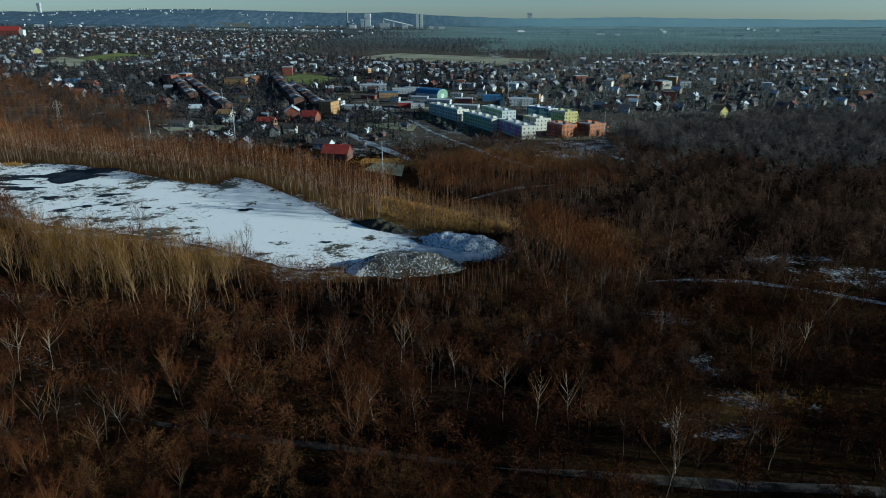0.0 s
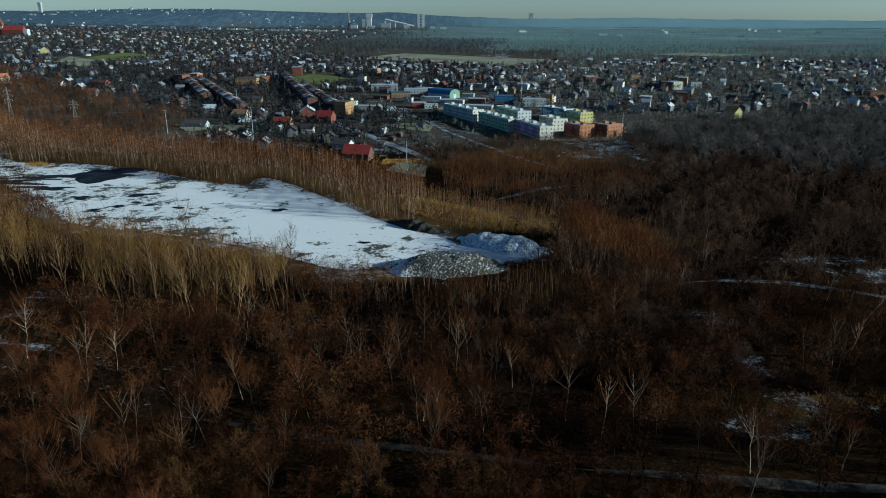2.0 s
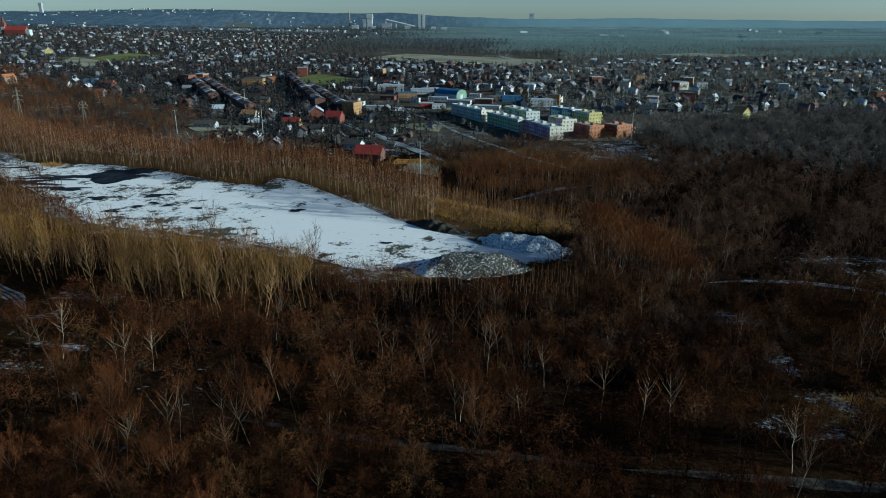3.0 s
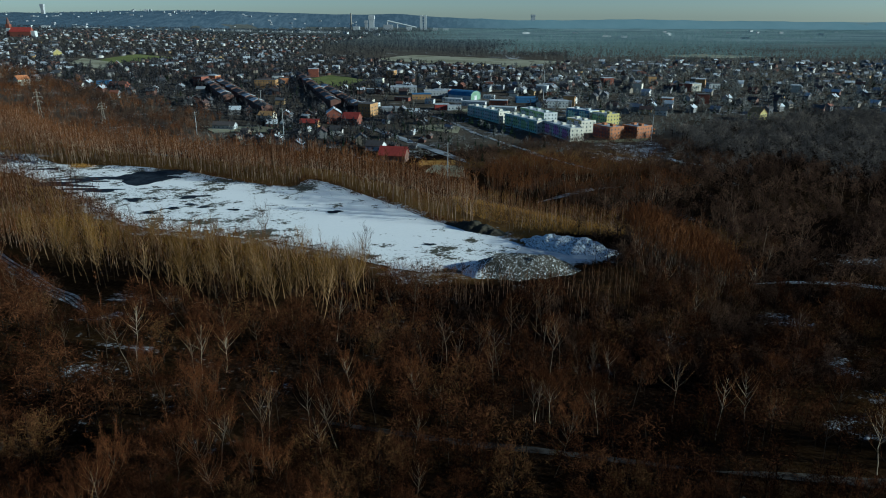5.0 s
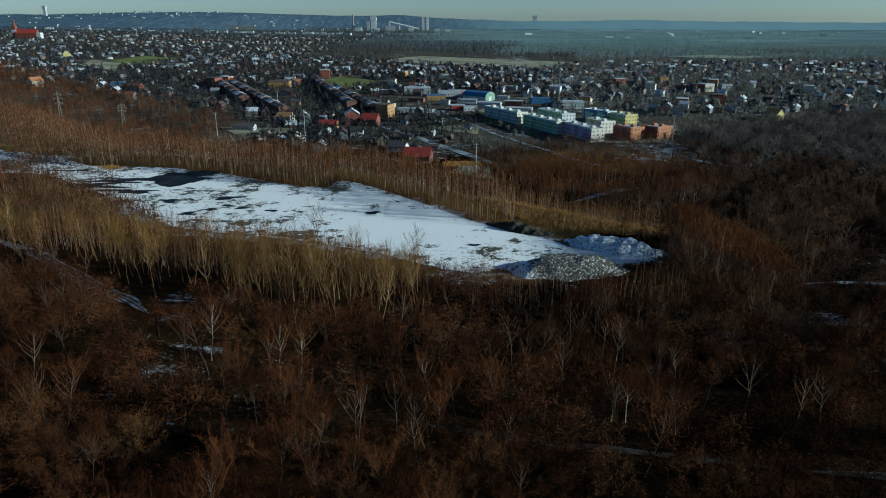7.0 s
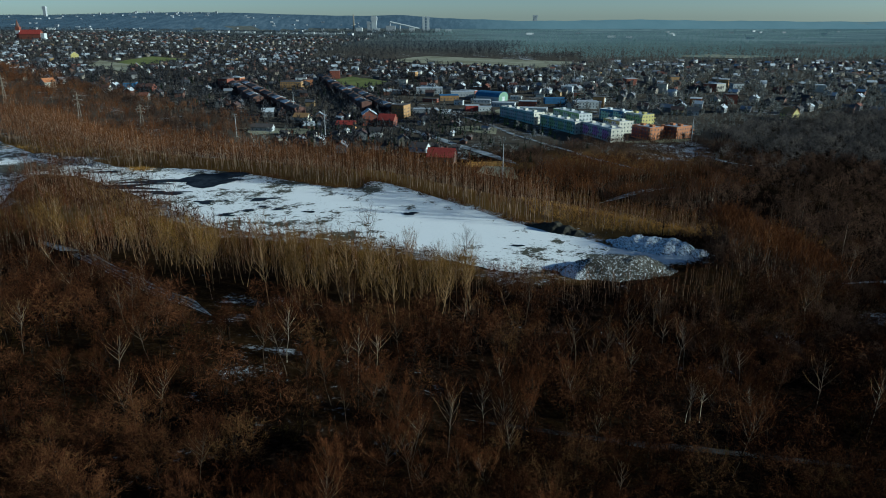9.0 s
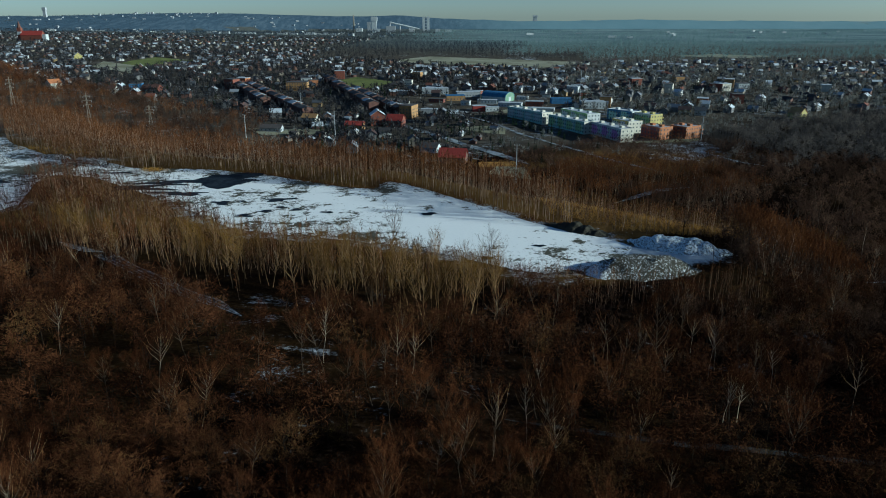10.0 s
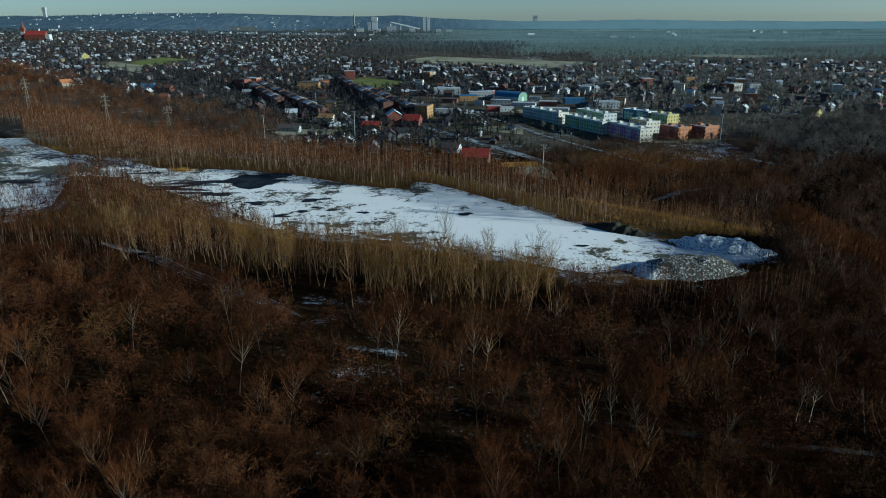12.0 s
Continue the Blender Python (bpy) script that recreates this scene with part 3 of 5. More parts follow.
# ---- trees: bare winter crowns of limbs and fine twigs ----
class Wood:
    """Collects triangles of limbs and twigs."""

    def __init__(self):
        self.v, self.f, self.m = [], [], []

    def limb(self, a, b, r0, r1, mat):
        a, b = np.asarray(a, float), np.asarray(b, float)
        d = (b - a) / max(np.linalg.norm(b - a), 1e-6)
        u = np.cross(d, (0.31, 0.95, 0.02))
        u /= np.linalg.norm(u)
        w = np.cross(d, u)
        k = len(self.v)
        for p, r in ((a, r0), (b, r1)):
            for i in range(3):
                t = 2.0944 * i
                self.v.append(p + r * (u * math.cos(t) + w * math.sin(t)))
        for i in range(3):
            j = (i + 1) % 3
            self.f += [(k + i, k + j, k + 3 + j), (k + i, k + 3 + j, k + 3 + i)]
            self.m += [mat, mat]

    def twig(self, p, d, length, width, mat, rng):
        s = np.cross(d, rng.normal(size=3))
        s /= max(np.linalg.norm(s), 1e-6)
        k = len(self.v)
        self.v += [p - s * width / 2, p + s * width / 2, p + d * length]
        self.f.append((k, k + 1, k + 2))
        self.m.append(mat)

    def arrays(self):
        return np.array(self.v, np.float32), np.array(self.f, np.int32), np.array(self.m, np.int32)


def unit(v):
    return v / max(np.linalg.norm(v), 1e-6)


# kind: height, trunk radius, crown base, spread, rise of the limbs, limbs, lean, white trunk, twig material
KINDS = {
    "birch": (17, 0.14, 0.46, 0.27, 1.5, 18, 0.10, True),
    "poplar": (22, 0.19, 0.34, 0.20, 1.7, 20, 0.075, True),
    "oak": (15, 0.22, 0.28, 0.34, 0.62, 22, 0.03, False),
    "sapling": (13, 0.085, 0.30, 0.12, 1.9, 12, 0.045, True),
    "shrub": (5.5, 0.05, 0.02, 0.42, 0.9, 16, 0.03, False),
}


def grow(kind, rng, boughs, twigs, width, limbs=1.0, fork=True):
    """One tree of its kind as (limb part, twig part): limbs carry boughs, and boughs fine twigs."""
    H, r0, base, spread, rise, n, lean, _ = KINDS[kind]
    wood, fine = Wood(), Wood()
    n = max(3, int(n * limbs))
    bend = rng.normal(0, lean, 2)
    path = [np.zeros(3)]
    segs = 5 if limbs > 0.6 else 3
    for i in range(1, segs + 1):
        h = i / segs
        path.append(np.array([bend[0] * H * h + rng.normal(0, 0.008 * H), bend[1] * H * h + rng.normal(0, 0.008 * H), H * 0.93 * h]))
    if kind != "shrub":
        for i in range(segs):
            wood.limb(path[i], path[i + 1], r0 * (1 - 0.85 * i / segs), r0 * (1 - 0.85 * (i + 1) / segs), 0)

    def along(h):
        t = min(h, 0.999) * segs
        i = int(t)
        return path[i] + (path[i + 1] - path[i]) * (t - i)

    for b in range(n):
        h = base + (1 - base) * (b + rng.random()) / n * 0.98
        az = b * 2.4 + rng.normal(0, 0.5)
        q = (h - base) / (1 - base)
        prof = (0.55 + 0.75 * math.sin(math.pi * min(1, q * 0.85 + 0.22))) if kind in ("oak", "shrub") else (0.45 + 0.8 * math.sin(math.pi * min(1, q * 0.8 + 0.2)))
        L = spread * H * prof * rng.uniform(0.75, 1.2)
        d = unit(np.array([math.cos(az), math.sin(az), rise * rng.uniform(0.6, 1.3)]))
        p0 = along(h) if kind != "shrub" else np.array([math.cos(az), math.sin(az), 0]) * rng.random() * 0.5
        if kind == "shrub":
            L = H * rng.uniform(0.7, 0.95)
            d = unit(np.array([math.cos(az), math.sin(az), rng.uniform(0.3, 2.6)]))
        if kind == "birch":
            L *= 1.35 - 0.75 * q
        p1 = p0 + d * L * 0.55
        p2 = p1 + unit(d + np.array([0, 0, 0.5]) + rng.normal(0, 0.2, 3)) * L * 0.6
        if kind == "oak":   # limbs fill a round crown
            e = math.asin(min(1, max(-1, -0.45 + 1.43 * (b + rng.random()) / n)))
            out = np.array([math.cos(az) * math.cos(e), math.sin(az) * math.cos(e), 0.92 * math.sin(e)])
            p2 = along(0.6) + out * 0.40 * H * rng.uniform(0.82, 1.06)
            p0 = along(min(0.8, max(base, 0.38 + 0.3 * math.sin(e) + rng.normal(0, 0.05))))
            p1 = (p0 + p2) / 2 + np.array([0, 0, 0.04 * H]) + rng.normal(0, 0.025 * H, 3)
            d, L = unit(p2 - p0), 0.3 * H
        rb = r0 * (0.42 if kind == "oak" else 0.55 if kind == "birch" else 0.6 if kind == "poplar" else 0.36) * (1 - 0.6 * q)
        if fork:
            wood.limb(p0, p1, rb, rb * 0.6, 0 if q < 0.75 else 1)
            wood.limb(p1, p2, rb * 0.6, rb * 0.15, 1)
        else:
            fine.twig(p0, unit(p2 - p0), np.linalg.norm(p2 - p0), max(rb * 2, width), 0, rng)
        lift, puff = (0.15, 0.034) if kind == "oak" else (0.4, 0.06) if kind == "shrub" else (0.75, 0.012)
        for k in range(boughs):
            u = 0.3 + 0.7 * (k + rng.random()) / boughs
            p = p0 + (p1 - p0) * u * 2 if u < 0.5 else p1 + (p2 - p1) * (u * 2 - 1)
            way = unit(unit(p2 - p0) + np.array([0, 0, lift]) + rng.normal(0, 0.55 if kind in ("oak", "shrub") else 0.38, 3))
            reach = L * rng.uniform(0.3, 0.55) + 0.4
            fine.twig(p, way, reach, width * 1.25, 0, rng)
            for j in range(twigs):
                e = p + way * reach * (0.15 + 0.85 * rng.random()) + rng.normal(0, puff * H, 3)
                dd = unit(way * 0.7 + np.array([0, 0, 0.5 * lift]) + rng.normal(0, 0.6, 3))
                fine.twig(e, dd, reach * rng.uniform(0.25, 0.5) + 0.15, width * rng.uniform(0.6, 1.1), 0, rng)
    return wood, fine


def round_tree(rng, lobes, sprays, width, height=13.0, bark=0):
    """A bare tree farther off: a trunk under an uneven crown of several fuzzy lobes."""
    w = Wood()
    w.limb((0, 0, 0), (0, 0, height * 0.6), 0.17, 0.07, bark)
    for i in range(lobes):
        a, h = i * 2.4 + rng.normal(0, 0.4), 0.42 + 0.42 * (i + 0.5) / lobes
        c = np.array([math.cos(a), math.sin(a), 0]) * height * (0.2 * rng.uniform(0.5, 1.2) if i < lobes - 1 else 0.04) + np.array([0, 0, height * h])
        w.twig(np.array([0, 0, height * 0.35]), unit(c - np.array([0, 0, height * 0.35])), np.linalg.norm(c - np.array([0, 0, height * 0.35])), 0.22, bark, rng)
        r = height * rng.uniform(0.14, 0.2)
        for k in range(sprays):
            d = unit(rng.normal(size=3) + np.array([0, 0, 0.25]))
            w.twig(c + d * r * rng.uniform(0.1, 0.75), unit(d + rng.normal(0, 0.45, 3)), r * rng.uniform(0.4, 0.75), width * rng.uniform(0.7, 1.3), 2, rng)
    return w.arrays()


def merged(wood, fine):
    """Limbs and twigs in one: material 0 bark of the trunk, 1 limb bark, 2 twigs."""
    v1, f1, m1 = wood.arrays() if wood.v else (np.zeros((0, 3), np.float32), np.zeros((0, 3), np.int32), np.zeros(0, np.int32))
    v2, f2, m2 = fine.arrays()
    return np.concatenate([v1, v2]), np.concatenate([f1, f2 + len(v1)]), np.concatenate([m1, m2 + 2])


TWIGS = {"birch": TW_BIRCH, "poplar": TW_POPLAR, "oak": TW_OAK, "sapling": TW_BELT, "shrub": TW_BRUSH}


def stand(name, kind, spots, models, label, rng, size=(0.75, 1.2), twig_mat=None):
    """Many trees joined into one stand."""
    if not len(spots):
        return None
    V, F, M, T, k = [], [], [], [], 0
    z = ground_z(spots[:, 0], spots[:, 1])
    for (x, y), zz in zip(spots, z):
        v, f, m = models[rng.integers(len(models))]
        lift = 0.5 + 0.3 * float(wave(x, y, 9, 5)) + rng.normal(0, 0.22)
        a, s, st = rng.uniform(0, 6.283), size[0] + (size[1] - size[0]) * min(1.15, max(-0.1, lift)), rng.uniform(0.85, 1.2)
        c, sn = math.cos(a), math.sin(a)
        w = np.empty_like(v)
        w[:, 0], w[:, 1], w[:, 2] = (v[:, 0] * c - v[:, 1] * sn) * s * st + x, (v[:, 0] * sn + v[:, 1] * c) * s * st + y, v[:, 2] * s + zz - 0.1
        V.append(w), F.append(f + k), M.append(m), T.append(np.full(len(v), min(0.97, max(0.03, 0.5 + 0.4 * float(wave(x, y, 11, 9)) + rng.normal(0, 0.2))), np.float32))
        k += len(v)
    white = KINDS[kind][7]
    me = mesh_of(name, np.concatenate(V), np.concatenate(F), [BARK_LIMB if kind == "poplar" else BARK_PALE if kind == "sapling" else BARK_WHITE if white else BARK_DARK, BARK_LIMB if white else BARK_DARK, twig_mat or TWIGS[kind]], np.concatenate(M), {"tone": np.concatenate(T)})
    return tagged(new(name, me), label, "trees", "", "stuff")


def seen_zone(x, y, margin=35):
    """Where the flight looks, with a margin."""
    return (x > -93 - 0.64 * (0.95 * y + 28) - margin) & (x < 0.64 * (0.95 * y + 28) + margin * 1.6)




def scatter(rng, x0, x1, y0, y1, gap, ok=None, thin=None):
    """Jittered spots over a stretch of the plan, off the tracks and the pond."""
    gx, gy = np.meshgrid(np.arange(x0, x1, gap), np.arange(y0, y1, gap))
    x = gx.ravel() + rng.uniform(-0.55, 0.55, gx.size) * gap
    y = gy.ravel() + rng.uniform(-0.55, 0.55, gx.size) * gap
    k = seen_zone(x, y)
    if ok is not None:
        k &= ok(x, y)
    x, y = x[k], y[k]
    k = ~inside(SHORE, x, y) & (line_gap(TRACK_LEFT, x, y - 2.5) > np.where(x < -190, 0.3, 4.4)) & (line_gap(TRACK_NEAR, x, y) > np.where(x > -5, 2.4, 1.6)) & (line_gap(TRACK_RIGHT, x, y) > 3)
    for cx, cy, rx, ry in CLEARINGS:
        k &= (np.hypot((x - cx) / rx, (y - cy) / ry) > 0.9) | (rng.random(len(x)) < 0.12)
    for cx, cy, rx, ry in ((-8, 203, 25, 11), (7, 227, 22, 8.5)):
        k &= np.hypot((x - cx) / rx, (y - cy) / ry) > 1
    ry = np.interp(x, [p[0] for p in TRACK_RIGHT], [p[1] for p in TRACK_RIGHT])
    k &= ~((x > 80) & (x < 230) & (y < ry) & (y > ry - 13)) | (rng.random(len(x)) < 0.25)
    ly = np.interp(x, [p[0] for p in TRACK_LEFT], [p[1] for p in TRACK_LEFT])
    k &= ~((x > -182) & (x < -108) & (y < ly + 3) & (y > ly - 13)) | (rng.random(len(x)) < 0.42)
    if thin is not None:
        k &= rng.random(len(x)) < thin(x, y)
    return np.column_stack([x[k], y[k]])


FAR_STRIP = [(-470, 545), (-450, 515), (-388, 464), (-325, 404), (-266, 366), (-236, 352), (-216, 355), (-178, 344), (-144, 322), (-123, 306), (-102, 303), (-101, 322), (-92, 314), (-68, 283), (-36, 256), (-8, 240), (28, 238), (70, 252),
             (78, 280), (30, 296), (0, 300), (-40, 335), (-90, 375), (-160, 410), (-230, 440), (-300, 480), (-370, 560)]
NEAR_STRIP = [(-212, 222), (-184, 200), (-160, 186), (-140, 178), (-116, 168), (-98, 163), (-70, 162), (-56, 172), (-58, 188), (-64, 203), (-80, 216), (-108, 231), (-150, 243), (-175, 254), (-205, 262)]
POPLAR_BAND = [(-205, 217), (-182, 200), (-160, 187), (-141, 180), (-114, 170), (-98, 165), (-71, 164), (-58, 172), (-58, 186), (-66, 192), (-98, 190), (-120, 197), (-150, 205), (-186, 220)]
SPIT = [(-150, 243), (-166, 254), (-190, 281), (-225, 312), (-255, 338), (-279, 344), (-264, 305), (-255, 285), (-215, 262), (-180, 248)]
BANK = [(-62, 190), (-56, 184), (20, 180), (30, 190), (24, 197), (-25, 197), (-58, 203)]


def near_wood(x, y):
    return (~inside(NEAR_STRIP, x, y)) & (~inside(FAR_STRIP, x, y)) & (~inside(SPIT, x, y)) & (~inside(BANK, x, y))


rng = np.random.default_rng(11)
MODELS = {}
for kd in KINDS:
    MODELS[kd, "mid"] = [merged(*grow(kd, rng, 3, 6, 0.10 if kd in ("oak", "shrub") else 0.07, 0.65)) for _ in range(6)]
    MODELS[kd, "far"] = [merged(*grow(kd, rng, 2, 4, 0.22 if kd == "oak" else 0.16, 0.5, False)) for _ in range(6)]
MODELS["oak", "mid"] = [round_tree(rng, 8, 46, 0.13, 14.0) for _ in range(8)]
MODELS["shrub", "mid"] = [merged(*grow("shrub", rng, 3, 6, 0.10, 0.65, False)) for _ in range(6)]
MODELS["oak", "far"] = [round_tree(rng, 6, 22, 0.29) for _ in range(8)]
MODELS["belt"] = [merged(*grow("sapling", rng, 2, 3, 0.12, 0.55, False)) for _ in range(8)]

# single trees that the flight passes nearest
HERO = {}
for kd, count in (("birch", 5), ("oak", 5), ("poplar", 4), ("sapling", 5)):
    HERO[kd] = []
    for i in range(count):
        wood, fine = grow(kd, rng, 5, 20 if kd == "oak" else 17 if kd == "birch" else 5, 0.088 if kd == "oak" else 0.09 if kd == "sapling" else 0.05, 0.7 if kd == "sapling" else 1.0)
        v, f, m = wood.arrays()
        tm = mesh_of("trunk", v, f, [BARK_LIMB if kd == "poplar" else BARK_PALE if kd == "sapling" else BARK_WHITE if KINDS[kd][7] else BARK_DARK, BARK_LIMB if KINDS[kd][7] else BARK_DARK], m)
        v, f, m = fine.arrays()
        HERO[kd].append((tm, mesh_of("crown", v, f, [TWIGS[kd]], m)))
TREE_LABEL = {"birch": "bare birch with pale trunk and reddish twigs", "oak": "dark bare broad-crowned tree on leaf litter", "poplar": "tall bare poplar with pale trunk and yellowish twigs", "sapling": "slim pale birch at the edge of the frozen pond"}


def single_tree(kind, x, y, rng, size):
    t = empty("birch_tree" if kind == "sapling" else kind + "_tree", pose(x, y, height_at(x, y) - 0.1, 0, 0, rng.uniform(0, 360)), TREE_LABEL[kind], "tree", "trees of the near wood")
    t.scale = (size * rng.uniform(0.9, 1.15), size * rng.uniform(0.9, 1.15), size)
    tm, cm = HERO[kind][rng.integers(len(HERO[kind]))]
    for nm, me in (("trunk", tm), ("crown", cm)):
        new(nm, me).parent = t
    return t


def mix_of(x, y):
    return 0.5 + 0.3 * wave(x, y, 17, 7) + 0.3 * wave(x, y, 6.1, 3)


glades = lambda x, y: np.where(wave(x, y, 12, 2.5) < -0.3, 0.2, 1.0)
def before_road(x, y):
    """Slightly fewer trees on the near side, keeping the paler stretch of track in view."""
    ry = np.interp(x, [p[0] for p in TRACK_NEAR], [p[1] for p in TRACK_NEAR])
    return np.where((x > 0) & (y < ry) & (y > ry - 17), 0.9, 1.0)


front = scatter(rng, -220, 130, 62, 150, 5.3, near_wood, lambda x, y: glades(x, y) * before_road(x, y))
kinds = mix_of(front[:, 0], front[:, 1]) + rng.normal(0, 0.12, len(front)) > 0.66
left_over, count = [], {"birch": 0, "oak": 0}
for (x, y), pale in zip(front, kinds):
    kd = "birch" if pale else "oak"
    if count[kd] < (130 if pale else 230):
        count[kd] += 1
        single_tree(kd, x, y, rng, 0.68 + 0.13 * float(wave(x, y, 9, 5)) + rng.normal(0, 0.06))
    else:
        left_over.append((x, y))
for kd, x, y, s in (("birch", -41.6, 103, 0.66), ("birch", -55.5, 104, 0.72), ("birch", -60.5, 105, 0.70), ("birch", -15.8, 115, 0.72), ("birch", -4, 113, 0.7), ("birch", -83.6, 85, 0.72), ("birch", -105.4, 85, 0.70),
                    ("birch", -132, 112, 0.6), ("birch", -145, 88.5, 0.62), ("birch", -135, 81, 0.62), ("birch", -119, 104, 0.7), ("birch", -80, 110, 0.66), ("birch", 80, 229.7, 0.72), ("birch", 42, 143, 0.66)):
    single_tree(kd, x, y, rng, s)
near = np.concatenate([np.array(left_over).reshape(-1, 2), scatter(rng, -290, 230, 150, 205, 5.0, near_wood, glades)])
q = mix_of(near[:, 0], near[:, 1]) + rng.normal(0, 0.15, len(near))
stand("birch_wood", "birch", near[q > 0.74], MODELS["birch", "mid"], "bare birches with reddish crowns in a winter wood", rng, (0.6, 0.95))
stand("oak_wood", "oak", near[q <= 0.74], MODELS["oak", "mid"], "dark bare broadleaf trees in a winter wood", rng, (0.55, 0.95))
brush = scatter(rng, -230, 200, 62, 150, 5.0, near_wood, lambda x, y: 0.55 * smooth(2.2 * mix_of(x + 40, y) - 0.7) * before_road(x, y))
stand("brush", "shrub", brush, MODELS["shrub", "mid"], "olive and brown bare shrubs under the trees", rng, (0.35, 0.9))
brush = scatter(rng, -290, 260, 150, 305, 5.1, lambda x, y: near_wood(x, y) & ((y < 205) | (x > 15)), lambda x, y: smooth(1.8 * mix_of(x + 40, y) - 0.3))
stand("brush", "shrub", brush, MODELS["shrub", "far"], "brown bare shrubs filling the wood beyond", rng, (0.5, 1.2), TW_MID)
poplars = scatter(rng, -215, -55, 162, 250, 4.5, lambda x, y: inside(POPLAR_BAND, x, y) & (np.hypot((x + 123) / 9, (y - 178) / 11) > 1))
for x, y in poplars[:250]:
    t = single_tree("poplar", x, y, rng, 0.74 + 0.16 * float(wave(x, y, 9, 5)) + rng.normal(0, 0.09))
    tagged(t, group="poplars by the pond")
shore_scrub = scatter(rng, -215, -55, 172, 280, 2.3, lambda x, y: inside(NEAR_STRIP, x, y) & ~inside(POPLAR_BAND, x, y))
stand("bank_scrub", "sapling", shore_scrub, MODELS["sapling", "far"], "low brown saplings behind the poplars", rng, (0.35, 0.8))
spit = scatter(rng, -290, -140, 235, 350, 2.3, lambda x, y: inside(SPIT, x, y))
stand("thicket", "sapling", spit, MODELS["sapling", "far"], "dense brown birch thicket on a spit", rng, (0.5, 0.9), TW_BIRCH)
bank = scatter(rng, -75, 34, 174, 205, 2.3, lambda x, y: inside(BANK, x, y) | ((x > -45) & (x < 32) & (y > 177) & (y < 194)))
stand("bank_scrub", "sapling", bank, MODELS["sapling", "mid"], "low brown saplings along the pond bank", rng, (0.28, 0.58))
belt = scatter(rng, -480, 85, 240, 570, 3.0, lambda x, y: inside(FAR_STRIP, x, y))
rim = line_gap(SHORE, belt[:, 0], belt[:, 1], True)
rim = (belt[:, 0] > -300) & (belt[:, 0] < -5) & (rim < np.sort(rim[(belt[:, 0] > -300) & (belt[:, 0] < -5)])[150])
for x, y in belt[rim]:
    tagged(single_tree("sapling", x, y, rng, 1.0 + 0.25 * float(wave(x, y, 9, 5)) + rng.normal(0, 0.15)), group="birches by the pond")
belt = belt[~rim]
east = belt[:, 0] > -22
stand("birch_belt", "sapling", belt[~east], MODELS["belt"], "dense belt of slim pale birches behind the pond", rng, (0.62, 1.5))
low = belt[east]
low = low[rng.random(len(low)) < 0.9]
stand("birch_belt", "sapling", low, MODELS["belt"], "low open strip of young birches over dry grass", rng, (0.4, 0.85))
mid = scatter(rng, 10, 330, 200, 345, 5.0, near_wood, glades)
q = mix_of(mid[:, 0] * 0.7, mid[:, 1] * 0.7) + rng.normal(0, 0.15, len(mid))
stand("birch_wood", "birch", mid[q > 0.66], MODELS["birch", "far"], "bare grey-brown birch wood beyond the clearings", rng, (0.5, 0.9), TW_MID)
stand("oak_wood", "oak", mid[q <= 0.66], MODELS["oak", "far"], "dark bare broadleaf wood beyond the clearings", rng, (0.4, 0.95), TW_MID)
right_wood = scatter(rng, 85, 560, 345, 700, 6.4, lambda x, y: (y < np.where(x < 135, 395 + (x - 85) * 1.3, 530 + (x - 126) * 0.42) + 14 * wave(x, y, 40)) & (y > 340) & (np.hypot((x - 243) / 18, (y - 598) / 26) > 1) & (line_gap([(103, 466), (113, 440), (135, 425)], x, y) > 10))
dark = right_wood[:, 1] + 0.25 * right_wood[:, 0] + 45 * wave(right_wood[:, 0], right_wood[:, 1], 31, 2) + rng.normal(0, 14, len(right_wood)) > 430
stand("oak_wood", "oak", right_wood[dark], MODELS["oak", "far"], "dark bare forest at the edge of the town", rng, (0.6, 1.25), TW_WOOD)
stand("oak_wood", "oak", right_wood[~dark], MODELS["oak", "far"], "brown bare forest at the edge of the town", rng, (0.55, 1.1), TW_MID)
hump = scatter(rng, -12, 98, 315, 420, 3.2, lambda x, y: inside([(-12, 330), (-14, 372), (5, 408), (40, 412), (85, 375), (95, 340), (50, 318), (20, 312)], x, y) & (line_gap([(10, 326), (19, 333), (37, 351), (60, 360)], x, y) > 4))
stand("brown_copse", "birch", hump, MODELS["birch", "far"], "round golden-brown birch copse by a garden plot", rng, (0.4, 0.68), TW_BELT)
left_wood = scatter(rng, -760, -215, 430, 1010, 6.2, lambda x, y: (y < 560 - (x + 215) * 0.9) & (y > 455 - (x + 215) * 0.25) & ~inside(FAR_STRIP, x, y) & (np.hypot((x + 418) / 26, (y - 772) / 16) > 1) & (np.hypot((x + 510) / 20, (y - 770) / 18) > 1))
lump = wave(left_wood[:, 0], left_wood[:, 1], 28, 1) > 0.0
stand("birch_wood", "birch", left_wood[~lump], MODELS["birch", "far"], "brown bare wood beside the town", rng, (0.45, 0.95), TW_BELT)
stand("oak_wood", "oak", left_wood[lump], MODELS["oak", "far"], "grey-brown bare wood beside the town", rng, (0.5, 1.05), TW_MID)
left_side = scatter(rng, -420, -170, 205, 345, 4.4, lambda x, y: near_wood(x, y) & (y > 205))
stand("birch_wood", "birch", left_side, MODELS["birch", "far"], "brown bare trees along the pond dyke", rng, (0.5, 0.85))
